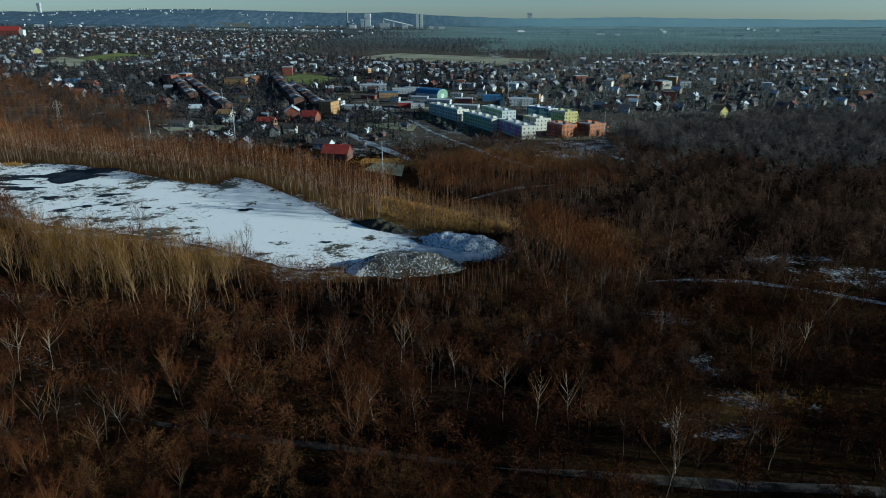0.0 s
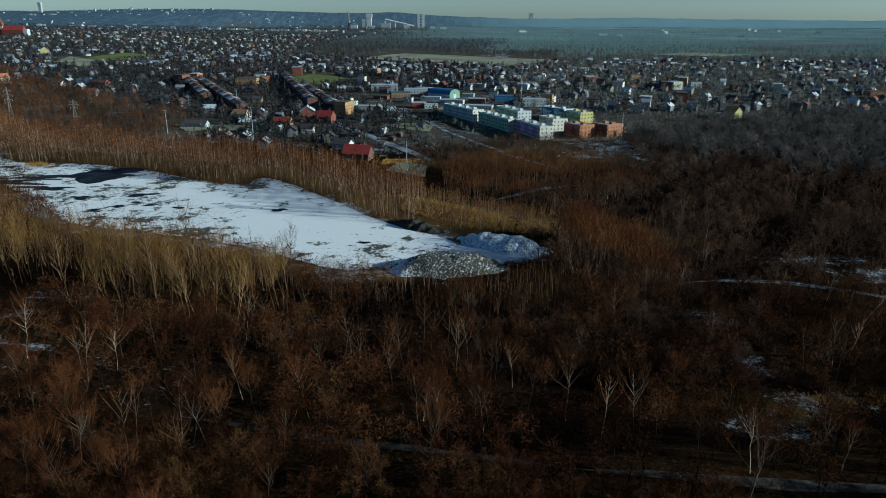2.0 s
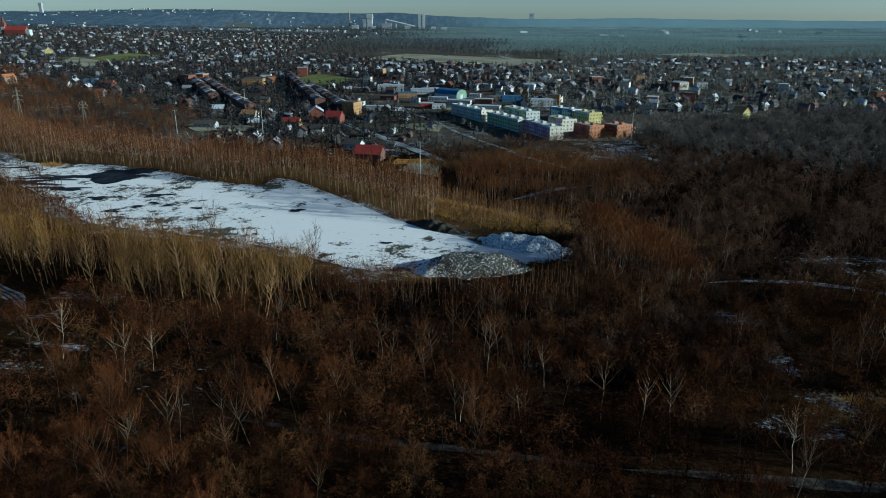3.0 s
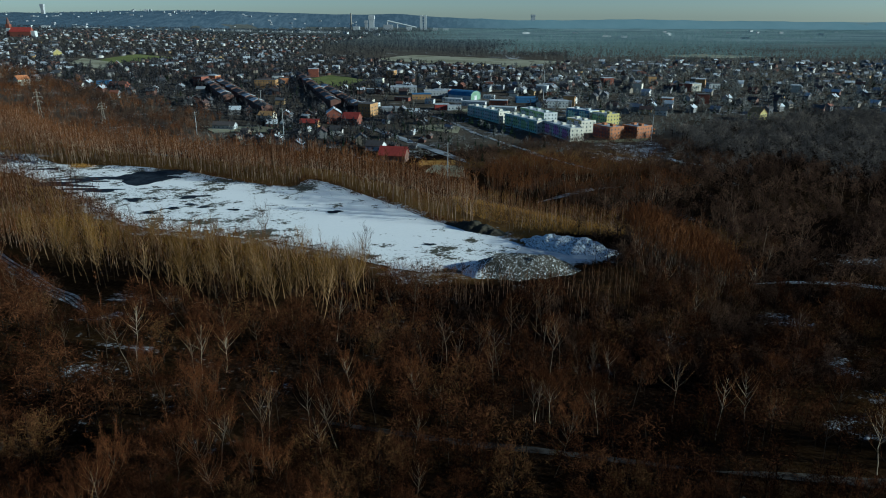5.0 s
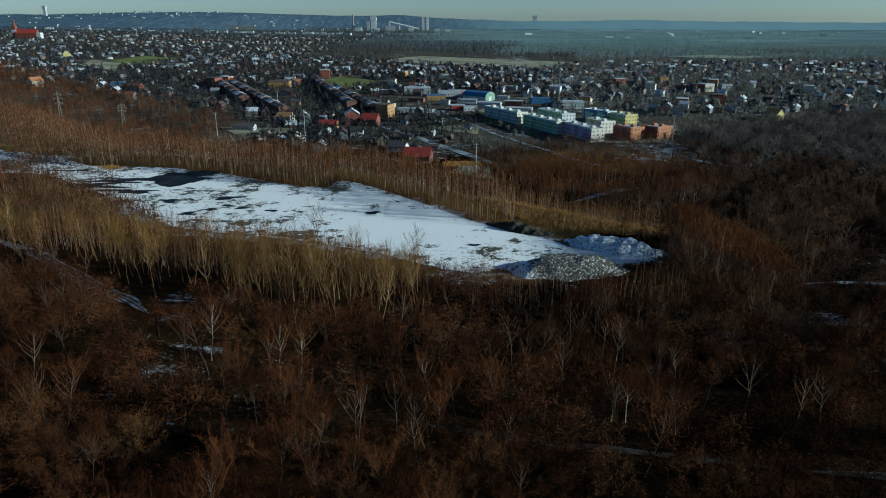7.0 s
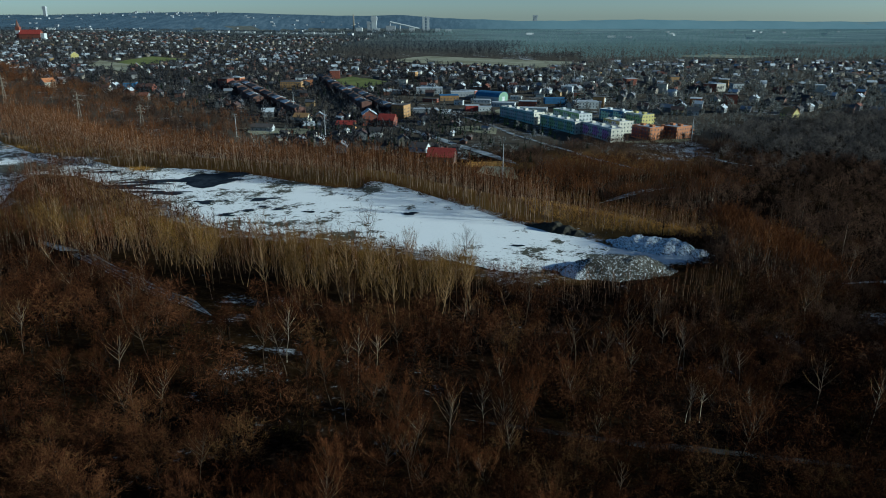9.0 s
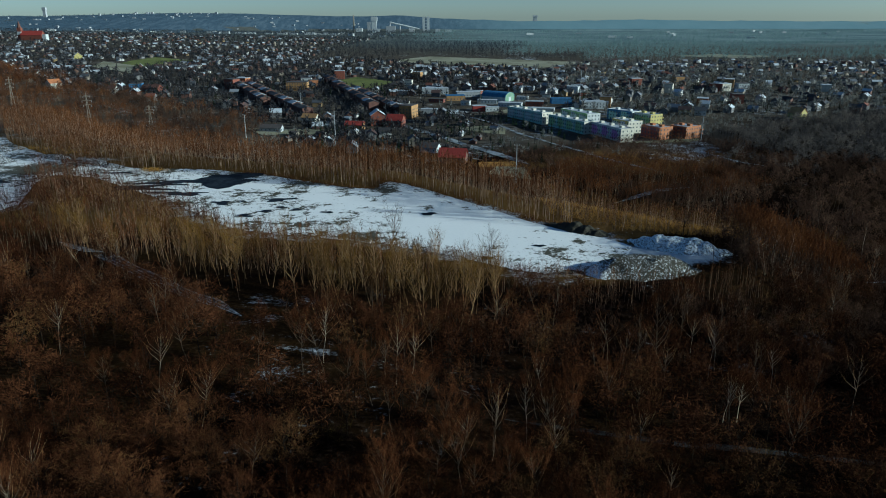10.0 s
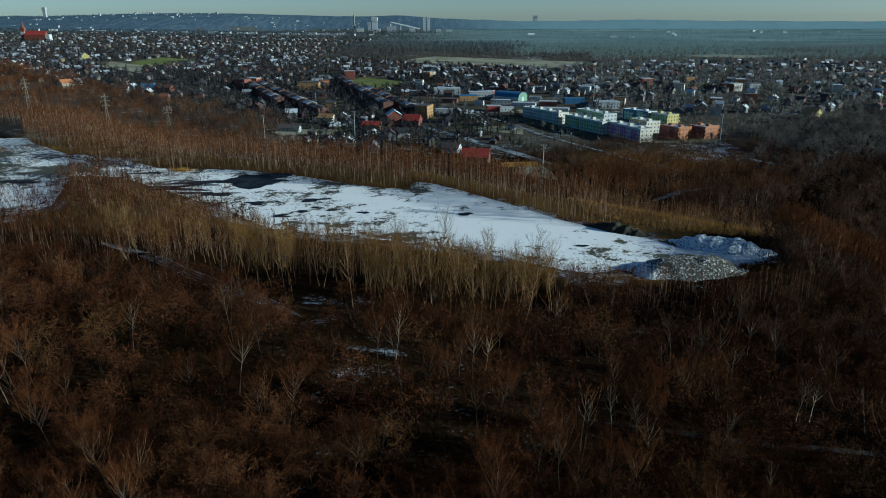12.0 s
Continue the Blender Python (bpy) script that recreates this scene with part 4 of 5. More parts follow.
scrub = scatter(rng, -30, 150, 392, 520, 4.8, lambda x, y: (line_gap([(-8, 531), (10, 487), (26, 452), (40, 425), (56, 400)], x, y) > 4) & (line_gap([(88, 489), (104, 459), (113, 428)], x, y) > 4) & (y < 505 - 0.9 * np.clip(40 - x, 0, 60)), lambda x, y: 0.55 + 0.5 * mix_of(x, y))
stand("field_scrub", "shrub", scrub, MODELS["shrub", "far"], "brown scrub on waste ground before the estate", rng, (0.4, 1.3), TW_MID)
shade = scatter(rng, 29, 62, 204, 246, 2.3, near_wood)
stand("birch_wood", "birch", shade, MODELS["birch", "far"], "close-set brown birches beside the spoil ridge", rng, (0.6, 0.9), TW_BELT)
gx, gy = np.meshgrid(np.arange(-330, -15, 1.9), np.arange(195, 350, 1.9))
x, y = gx.ravel() + rng.uniform(-0.9, 0.9, gx.size), gy.ravel() + rng.uniform(-0.9, 0.9, gx.size)
gap = line_gap(SHORE, x, y, True)
k = (gap < 5) & (rng.random(len(x)) < 0.75 * smooth(1.1 - gap / 5)) & ~((x > -30) & (y > 205)) & ((y < 232) | (x < -55))
stand("reeds", "shrub", np.column_stack([x[k], y[k]]), MODELS["shrub", "far"], "dry brown reeds and weeds along the frozen shore", rng, (0.15, 0.42), TW_BELT)
tufts = np.array([(cx + rng.normal(0, rx), cy + rng.normal(0, ry)) for cx, cy, rx, ry, k in ((-228, 355, 3.5, 2, 60), (-330, 421, 14, 4, 90), (-298, 406, 8, 3, 60), (82, 141, 7, 3, 60), (-40, 421, 9, 6, 70)) for _ in range(k)])
stand("dry_grass", "shrub", tufts, MODELS["shrub", "far"], "tufts of straw-coloured dry grass", rng, (0.15, 0.4), TW_GRASS)

verge = np.array([(-192 + 2.4 * i + rng.normal(0, 1.5), 212 - 2.0 * i - rng.uniform(2, 9)) for i in range(12)])
stand("birch_wood", "birch", verge, MODELS["birch", "mid"], "bare birches standing beside the forest track", rng, (0.6, 0.95))

# a birch bent to an arch beside the snowy track, and a pale boulder in the clearing
arch = empty("bent_birch", pose(-102, 168, height_at(-102, 168), 0, 0, -12), "white birch stem bent down to an arch over snow", "tree")
stem, shoots = bmesh.new(), bmesh.new()
curve = [(-2.6 + 5.2 * i / 12, 0.25 * math.sin(i * 0.9), 2.1 * (1 - (i / 6 - 1) ** 2) - 0.15) for i in range(13)]
for i in range(12):
    bar(stem, curve[i], curve[i + 1], 0.13 - 0.007 * i, 6, 0.123 - 0.007 * i)
for i in (3, 5, 7, 9):
    x, y, z = curve[i]
    bar(shoots, (x, y, z), (x + 0.5, y + 0.2 * (-1) ** i, z + 0.5 - 0.25 * (i % 3)), 0.03, 4, 0.01)
part("trunk", stem, BARK_WHITE, arch, "chalky white bark")
part("shoot", shoots, BARK_PALE, arch)
bm = bmesh.new()
bmesh.ops.create_icosphere(bm, subdivisions=3, radius=0.55)
for v in bm.verts:
    v.co *= 1 + 0.16 * math.sin(v.co.x * 7 + v.co.y * 5) + 0.1 * math.cos(v.co.z * 9 + v.co.y * 6)
    v.co.x, v.co.z = v.co.x * 1.5, v.co.z * 0.62
rock = part("boulder", bm, CONCRETE)
rock.matrix_world = pose(53.7, 123.6, height_at(53.7, 123.6) + 0.2, 0, 0, 20)
tagged(rock, "small pale boulder lying in a snowy clearing", "boulder")

# young birches in golden grass on the raised ground east of the pond
STRIP = [(-30, 268), (-6, 246), (24, 237), (62, 240), (84, 256), (74, 276), (30, 292), (0, 300), (-34, 312)]
young = scatter(rng, -40, 90, 232, 315, 3.0, lambda x, y: inside(STRIP, x, y))
stand("birch_belt", "sapling", young, MODELS["belt"], "young slim birches in dry golden grass", rng, (0.32, 0.72), TW_POPLAR)
blades = [merged(*grow("shrub", rng, 1, 2, 0.3, 0.5, False)) for _ in range(4)]
grassy = scatter(rng, -40, 90, 232, 315, 1.8, lambda x, y: inside(STRIP, x, y))
stand("dry_grass", "shrub", grassy, blades, "golden dry grass under young birches", rng, (0.18, 0.4), TW_GRASS)
weeds = scatter(rng, -400, -20, 235, 470, 2.0, lambda x, y: line_gap(FAR_STRIP[2:16], x, y) < 4.5)
stand("dry_grass", "shrub", weeds, blades, "brown dry grass at the foot of the birch belt", rng, (0.2, 0.42), TW_BELT)

slope = scatter(rng, 0, 75, 148, 196, 3.8, near_wood)
stand("brush", "shrub", slope, MODELS["shrub", "far"], "brown bare shrubs on the slope below the mound", rng, (0.4, 1.0), TW_MID)
slope = scatter(rng, -5, 75, 150, 200, 7.0, near_wood)
stand("oak_wood", "oak", slope, MODELS["oak", "mid"], "round-crowned bare trees on the slope below the mound", rng, (0.45, 0.85), TW_MID)


# ---- town ----
def gable(bm, w, d, z0, z1):
    """A pitched roof with thick eaves over a w x d body."""
    e, t = 0.5, 0.25
    pts = [(-w / 2 - e, z0 - 0.25), (0, z1), (w / 2 + e, z0 - 0.25)]
    for (xa, za), (xb, zb) in ((pts[0], pts[1]), (pts[1], pts[2])):
        lo = [bm.verts.new((x, y, z)) for x, y, z in ((xa, -d / 2 - e, za), (xb, -d / 2 - e, zb), (xb, d / 2 + e, zb), (xa, d / 2 + e, za))]
        hi = [bm.verts.new((v.co.x, v.co.y, v.co.z + t)) for v in lo]
        bm.faces.new(lo[::-1]), bm.faces.new(hi)
        for i in range(4):
            bm.faces.new((lo[i], lo[(i + 1) % 4], hi[(i + 1) % 4], hi[i]))
    return bm


def gabled_body(bm, w, d, h, top):
    lo = [bm.verts.new((x, y, -1.0)) for x, y in ((-w / 2, -d / 2), (w / 2, -d / 2), (w / 2, d / 2), (-w / 2, d / 2))]
    hi = [bm.verts.new((v.co.x, v.co.y, h)) for v in lo]
    a, b = bm.verts.new((0, -d / 2, top)), bm.verts.new((0, d / 2, top))
    bm.faces.new((lo[0], lo[1], hi[1], a, hi[0])), bm.faces.new((lo[2], lo[3], hi[3], b, hi[2]))
    bm.faces.new((lo[1], lo[2], hi[2], hi[1])), bm.faces.new((lo[3], lo[0], hi[0], hi[3]))
    return bm


def pane_mesh(w, h):
    bm = bmesh.new()
    box(bm, -w / 2, w / 2, -0.05, 0.05, -h / 2, h / 2)
    me = bpy.data.meshes.new("window")
    bm.normal_update(), bm.to_mesh(me), bm.free()
    me.materials.append(GLASS)
    return me


PANE = pane_mesh(1.0, 1.2)


def windows(parent, w, d, storeys, gap=3.0, base=1.6, floor=2.9, sides="xy", pane=None):
    pane = pane or PANE
    for k in range(storeys):
        z = base + floor * k
        if "y" in sides:
            n = max(1, int(w / gap))
            for i in range(n):
                x = (i + 0.5) * w / n - w / 2
                for s in (-1, 1):
                    o = new("window", pane)
                    o.parent, o.location = parent, (x, s * (d / 2 + 0.02), z)
        if "x" in sides:
            n = max(1, int(d / gap))
            for i in range(n):
                y = (i + 0.5) * d / n - d / 2
                for s in (-1, 1):
                    o = new("window", pane)
                    o.parent, o.location, o.rotation_euler = parent, (s * (w / 2 + 0.02), y, z), (0, 0, radians(90))


def house(m, w, d, h, top, wall=None, roof=None, panes=True, label="small town house with pitched roof", name="house", group="town houses", storeys=None):
    t = empty(name, m, label, "house", group)
    body = part("wall", gabled_body(bmesh.new(), w, d, h, top), wall or WALL, t)
    cover = part("roof", gable(bmesh.new(), w, d, h, top), roof or ROOF, t)
    part("chimney", box(bmesh.new(), w * 0.12, w * 0.12 + 0.7, -d * 0.2, -d * 0.2 + 0.7, h, top + 1.0), DARK_WALL, cover)
    if panes:
        windows(body, w, d, storeys or (2 if h > 4.5 else 1), 3.2)
    return t


def flat_house(m, w, d, h, wall, roof, label, storeys=1, name="hall", group="", panes=True, pane=None, category="building"):
    t = empty(name, m, label, category, group)
    body = part("wall", box(bmesh.new(), -w / 2, w / 2, -d / 2, d / 2, -1.5, h), wall, t)
    bm = box(bmesh.new(), -w / 2 - 0.2, w / 2 + 0.2, -d / 2 - 0.2, d / 2 + 0.2, h, h + 0.35)
    part("roof", bm, roof, t)
    if panes:
        windows(body, w, d, storeys, 3.0, 1.7, 2.9, "xy", pane)
    return t


def block(p, turn, length, depth, storeys, wall, end, accent, label):
    """An apartment block with a coloured pattern, end walls of their own, parapet, stair heads and windows."""
    h = 2.9 * storeys + 0.4
    t = empty("apartment_block", pose(p[0], p[1], height_at(*p), 0, 0, turn), label, "apartment block", "housing estate")
    body = part("wall", box(bmesh.new(), -length / 2, length / 2, -depth / 2, depth / 2, -1.5, h), wall, t)
    for s in (-1, 1):
        a, b = sorted((s * length / 2, s * (length / 2 + 0.25)))
        part("end_wall", box(bmesh.new(), a, b, -depth / 2 - 0.1, depth / 2 + 0.1, -1.5, h + 0.5), end, t)
    for s in (-1, 1):
        a, b = sorted((s * (depth / 2 - 0.3), s * depth / 2))
        part("parapet", box(bmesh.new(), -length / 2, length / 2, a, b, h, h + 0.5), wall, t)
    cover = part("roof", box(bmesh.new(), -length / 2, length / 2, -depth / 2 + 0.3, depth / 2 - 0.3, h, h + 0.12), SNOW_ROOF, t)
    n = max(2, int(length / 12))
    for i in range(n):
        x = (i + 0.5) * length / n - length / 2
        part("stair_head", box(bmesh.new(), x - 1.6, x + 1.6, -1.5, 1.5, h + 0.1, h + 1.7), end, cover)
        for s in (-1, 1):
            a, b = sorted((s * depth / 2, s * (depth / 2 + 0.07)))
            part("painted_panel", box(bmesh.new(), x - 5.0, x + 1.0, a, b, 0.9 + 0.8 * (i % 2), h - 1.2 + 0.8 * (i % 2)), accent, body)
            part("painted_panel", box(bmesh.new(), x + 1.0, x + 3.8, a, b, 2.2, h - 2.2), accent, body)
            a, b = sorted((s * depth / 2, s * (depth / 2 + 1.1)))
            for k in range(1, storeys):
                part("balcony", box(bmesh.new(), x + 3.9, x + 5.6, a, b, 2.9 * k, 2.9 * k + 1.0), end, body)
    windows(body, length + 0.5, depth + 0.15, storeys, 2.8, 1.7, 2.9)
    return t


def between(a, b, off):
    """The middle, length and bearing of a front from a to b, with the body set back by off."""
    dx, dy = b[0] - a[0], b[1] - a[1]
    L = math.hypot(dx, dy)
    return ((a[0] + b[0]) / 2 - dy / L * off, (a[1] + b[1]) / 2 + dx / L * off), math.degrees(math.atan2(dy, dx)), L


for a, b, dep, st, wl, en, ac, lab in (
        ((43, 540), (57, 502), 11, 3, WHITE, CREAM, PURPLE, "white apartment block with a purple pattern and cream end"),
        ((16, 583), (37, 538), 11, 3, PALE_BLUE, CREAM, LIME, "pale blue apartment block with a lime pattern"),
        ((-14, 634), (11, 588), 11, 3, PALE_BLUE, CREAM, WHITE, "grey-blue apartment block behind dark conifers"),
        ((33, 622), (49, 584), 13, 3, LIME, WHITE, WHITE, "lime green apartment block with white ends"),
        ((74, 618), (90, 596), 12, 3, BLUE, WHITE, PALE_BLUE, "blue apartment block with pale panels"),
        ((64, 558), (72, 538), 13, 3, YELLOW, CREAM, WHITE, "yellow and cream apartment block"),
        ((92, 594), (101, 577), 13, 3, WHITE, YELLOW, LIME, "white apartment block with a yellow end"),
        ((79, 526), (88, 510), 13.6, 3, ORANGE, ORANGE, BRICK, "orange apartment block with brick-red panels"),
        ((101, 525), (109, 513), 17, 3, ORANGE, ORANGE, BRICK, "orange apartment block with balconies by the road")):
    c, turn, L = between(a, b, dep / 2)
    block(c, turn, L, dep, st, wl, en, ac, lab)


def at(x, y, turn=0, dz=0.0):
    return pose(x, y, height_at(x, y) + dz, 0, 0, turn)


red = house(at(-68, 430, 78), 11, 17, 4.2, 9.0, WALL, RED_TILE, True, "house with a bright red tile roof and a wing")
wing = part("wing", gabled_body(bmesh.new(), 7, 9, 4.0, 7.2), WALL, red)
wing.matrix_basis = pose(7, 2, 0, 0, 0, 90)
wing_roof = part("wing_roof", gable(bmesh.new(), 7, 9, 4.0, 7.2), RED_TILE, red)
wing_roof.matrix_basis = pose(7, 2, 0, 0, 0, 90)
house(at(-83, 468, 70), 9, 12, 3.4, 6.4, WHITE, GREY_ROOF, True, "low white house with a dark roof")
house(at(-114, 584, 75), 11, 14, 5.5, 10, BRICK, RED_TILE, True, "brick house with an orange-red tile roof")
house(at(-130, 588, 10), 12, 13, 9, 13, BRICK, ROOF, True, "tall dark red brick house", "house", "town houses", 3)
flat_house(at(-105, 630, -20), 12, 16, 11, OCHRE, GREY_ROOF, "ochre brick tenement with flat roof", 3, "tenement")
house(at(-147, 568, 80), 8, 15, 3.4, 6.2, OCHRE, RED_TILE, True, "low house with a red roof")
flat_house(at(75, 686, 0), 23, 14, 6.5, WHITE, SNOW_ROOF, "white commercial building with flat roof", 2, "shop_building")
flat_house(at(-82, 802, 3), 30, 16, 6, CONCRETE, SNOW_ROOF, "low pale warehouse with frosted flat roof", 1, "warehouse")
flat_house(at(-38, 672, 5), 14, 9, 5, RED_TILE, SNOW_ROOF, "small red shed with a frosted roof", 1, "shed")
flat_house(at(-26, 668, 5), 13, 7, 4, WHITE, SNOW_ROOF, "white low shed with a frosted roof", 1, "shed")
flat_house(at(-60, 745, 5), 20, 14, 5, OCHRE, BLUE, "ochre workshop with a blue sheet roof", 1, "workshop")
flat_house(at(-45, 775, 5), 26, 12, 5, CONCRETE, SNOW_ROOF, "pale warehouse with frosted flat roof", 1, "warehouse")
flat_house(at(-5, 700, -15), 24, 11, 4, WHITE, SNOW_ROOF, "long white low store with frosted roof", 1, "warehouse")
flat_house(at(20, 660, -15), 26, 10, 4, CONCRETE, SNOW_ROOF, "long grey low store with frosted roof", 1, "warehouse")
flat_house(at(50, 720, 0), 22, 12, 5, BLUE, BLUE, "blue sheet-metal shed with a flat roof", 1, "shed", "", False)
house(at(-212, 550, 82), 7, 18, 3.2, 5.6, CONCRETE, GREY_ROOF, True, "long low pale house with dark roof")
house(at(-188, 592, 75), 9, 13, 5, 8, CREAM, OCHRE, True, "cream house with a brown roof")
flat_house(at(-318, 812, -25), 13, 12, 11, BRICK, GREY_ROOF, "red brick tenement with flat roof", 3, "tenement")
flat_house(at(-242, 812, 0), 24, 14, 9, OCHRE, GREY_ROOF, "ochre tenement with flat roof", 3, "tenement")
house(at(-509, 783, 150), 10, 13, 6, 10, CREAM, ORANGE, True, "cream house with an orange tile roof")
flat_house(at(-418, 786, 10), 13, 12, 7, BLUE, GREY_ROOF, "blue house with a flat roof", 2, "house", "town houses", True, None, "house")
house(at(-396, 774, 80), 10, 20, 4, 7.5, BRICK, DARK_WALL, True, "long low red-brown house")
house(at(245, 617, 30), 10, 12, 5.5, 10, YELLOW, OCHRE, True, "bright yellow house with steep roof")
house(at(-672, 1166, 30), 12, 14, 8, 13, YELLOW, CREAM, True, "pale yellow gabled house", "house", "town houses")


yards = np.random.default_rng(14)
sheds = [(75, 686), (-82, 802), (-38, 672), (-26, 668), (-60, 745), (-45, 775), (-5, 700), (20, 660), (50, 720), (-14, 745)]
for i in range(60):
    x, y = yards.uniform(-120, 90), yards.uniform(640, 860)
    if min(math.hypot(x - a, y - b) for a, b in sheds) < 22 or len(sheds) > 32 or abs(x + 75 + (680 - y) * -0.5) < 9:
        continue
    sheds.append((x, y))
    flat_house(at(x, y, -12 + yards.normal(0, 8)), yards.uniform(9, 22), yards.uniform(6, 11), yards.uniform(2.8, 4.6), (WHITE, CONCRETE, BRICK, CREAM)[i % 4], (SNOW_ROOF, SNOW_ROOF, GREY_ROOF)[i % 3], "low shed with a frosted flat roof", 1, "shed", "sheds of the works yard", i % 2 == 0)


def vault_hall(m, w, d, h):
    """A hall with a round sheet roof and a lime gable."""
    t = empty("vaulted_hall", m, "hall with a round blue sheet roof and lime gable", "hall")
    n = 12
    pts = [(w / 2 * math.cos(math.pi * i / n), h * 0.45 + h * 0.55 * math.sin(math.pi * i / n)) for i in range(n + 1)]
    bm = bmesh.new()
    rows = [[bm.verts.new((x * 1.02, y, z + 0.15)) for x, z in pts] for y in (-d / 2 - 0.3, d / 2 + 0.3)]
    low = [[bm.verts.new((x * 1.0, y, z)) for x, z in pts] for y in (-d / 2 - 0.3, d / 2 + 0.3)]
    for i in range(n):
        bm.faces.new((rows[0][i], rows[0][i + 1], rows[1][i + 1], rows[1][i]))
        bm.faces.new((low[0][i + 1], low[0][i], low[1][i], low[1][i + 1]))
        for k in (0, 1):
            bm.faces.new((rows[k][i], low[k][i], low[k][i + 1], rows[k][i + 1]))
    part("roof", bm, BLUE, t)
    for y, s in ((-d / 2, 1), (d / 2, -1)):
        bm = bmesh.new()
        prof = [(w / 2 * 0.99, -1)] + [(x * 0.99, z) for x, z in pts] + [(-w / 2 * 0.99, -1)]
        f = [bm.verts.new((x, y, z)) for x, z in prof]
        g = [bm.verts.new((x, y + 0.3 * s, z)) for x, z in prof]
        bm.faces.new(f), bm.faces.new(g[::-1])
        for i in range(len(f)):
            bm.faces.new((f[i - 1], f[i], g[i], g[i - 1]))
        part("gable_wall", bm, MINT, t)
        o = part("door", box(bmesh.new(), -2.2, 2.2, y - 0.06 * s - 0.05, y - 0.06 * s + 0.05, -0.5, 4.2), WHITE, t)
    for s in (-1, 1):
        part("side_wall", box(bmesh.new(), *sorted((s * w / 2 * 0.97, s * w / 2 * 0.99)), -d / 2, d / 2, -1, h * 0.46), WHITE, t)
    return t


vault_hall(at(-14, 745, 52), 18, 30, 9)

# terraced rows
def terrace(a, b, wall, label):
    n = int(math.hypot(b[0] - a[0], b[1] - a[1]) / 15)
    turn = math.degrees(math.atan2(b[1] - a[1], b[0] - a[0]))
    for i in range(n):
        u = (i + 0.5) / n
        house(at(a[0] + (b[0] - a[0]) * u, a[1] + (b[1] - a[1]) * u, turn + 90), 10, math.hypot(b[0] - a[0], b[1] - a[1]) / n - 1.1, 7.4 + 0.6 * (i % 2), 8.8 + 0.6 * (i % 2), wall, (GREY_ROOF, ROOF, GREY_ROOF, GREY_ROOF, SNOW_ROOF)[i % 5], False, label, "terraced_house", "terraced rows")


terrace((-222, 905), (-140, 667), DARK_WALL, "dark brick terraced house with low roof")
terrace((-175, 800), (-112, 640), DARK_WALL, "dark brick terraced house with low roof")
terrace((-300, 820), (-196, 625), DARK_WALL, "dark brick terraced house with low roof")
terrace((-330, 850), (-250, 690), DARK_WALL, "sooty brick terraced house with slate roof")

rng = np.random.default_rng(21)
TOWN_FIELDS = [[(-232, 875), (-165, 818), (-125, 908), (-192, 980)], [(-195, 1325), (-100, 1520), (215, 1296), (84, 1130)], [(-603, 1040), (-486, 932), (-535, 1090), (-632, 1168)], [(-598, 1130), (-515, 1040), (-495, 1235), (-605, 1312)],
               [(-235, 560), (-165, 560), (-160, 535), (-215, 532)], [(-20, 400), (-20, 520), (30, 470), (70, 390)]]


def built_up(x, y):
    """How thickly the town is built at a spot."""
    v = 0.75 * smooth((y - 540 - np.clip(-x - 180, 0, 400) * 0.75) / 40) * smooth((y - 610 - np.clip(x - 130, 0, 500) * 0.05) / 30 + 2.0 * (x < 120))
    v = np.maximum(v, 0.8 * ((x > -185) & (x < -62) & (y > 478 - 0.3 * (x + 185)) & (y < 570)))
    v = v * (1 - smooth((y - 1180) / 200) * (x > -330)) * (1 - smooth((y - 2400) / 500))
    for p in TOWN_FIELDS:
        v = np.where(inside(p, x, y), 0, v)
    v = np.where((np.hypot((x - 60) / 85, (y - 575) / 75) < 1) | (np.hypot((x + 20) / 80, (y - 720) / 80) < 1), 0, v)
    v = np.where((x > 125) & (y < 640), 0, v)
    return v * (0.55 + 0.45 * wave(x, y, 120))


def town_spots(rng, y0, y1, gap, x_half):
    gx, gy = np.meshgrid(np.arange(-x_half - 100, x_half, gap), np.arange(y0, y1, gap * 1.15))
    x, y = gx.ravel() + rng.uniform(-0.4, 0.4, gx.size) * gap, gy.ravel() + rng.uniform(-0.4, 0.4, gx.size) * gap
    k = seen_zone(x, y, 60) & (rng.random(len(x)) < built_up(x, y))
    return np.column_stack([x[k], y[k]])


near_town = town_spots(rng, 470, 860, 19, 700)
PROTOS = []
for i in range(8):
    PROTOS.append((rng.uniform(6.3, 8.5), rng.uniform(8, 11.5), rng.uniform(2.8, 5.0)))
TAKEN = [(-68, 430), (-83, 468), (-114, 584), (-130, 588), (-105, 630), (-147, 568), (-212, 550), (-188, 592), (-318, 812), (-242, 812), (-509, 783), (-418, 786), (-396, 774), (245, 617)]
ROWS_TOWN = [[(-222, 905), (-140, 667)], [(-175, 800), (-112, 640)], [(-300, 820), (-196, 625)], [(-330, 850), (-250, 690)], [(-140, 640), (-91, 564), (-56, 498), (-41, 465)]]
made = []
far_town = []
for x, y in near_town:
    if min(math.hypot(x - a, y - b) for a, b in TAKEN) < 16 or min(float(line_gap(r, np.array([x]), np.array([y]))[0]) for r in ROWS_TOWN) < 13:
        continue
    turn = 25 * math.sin(x / 190 + y / 260) + 90 * int(rng.integers(2)) + rng.normal(0, 5) - 20
    if len(made) < 8:
        w, d, h = PROTOS[len(made)]
        made.append(house(at(x, y, turn), w, d, h, h + w * 0.36, None, None, len(made) % 2 == 0))
    elif len(made) < 260:
        made.append(copy_thing(made[2 * rng.integers(4) + (1 if y > 680 else 0)], at(x, y, turn)))
    else:
        far_town.append((x, y))
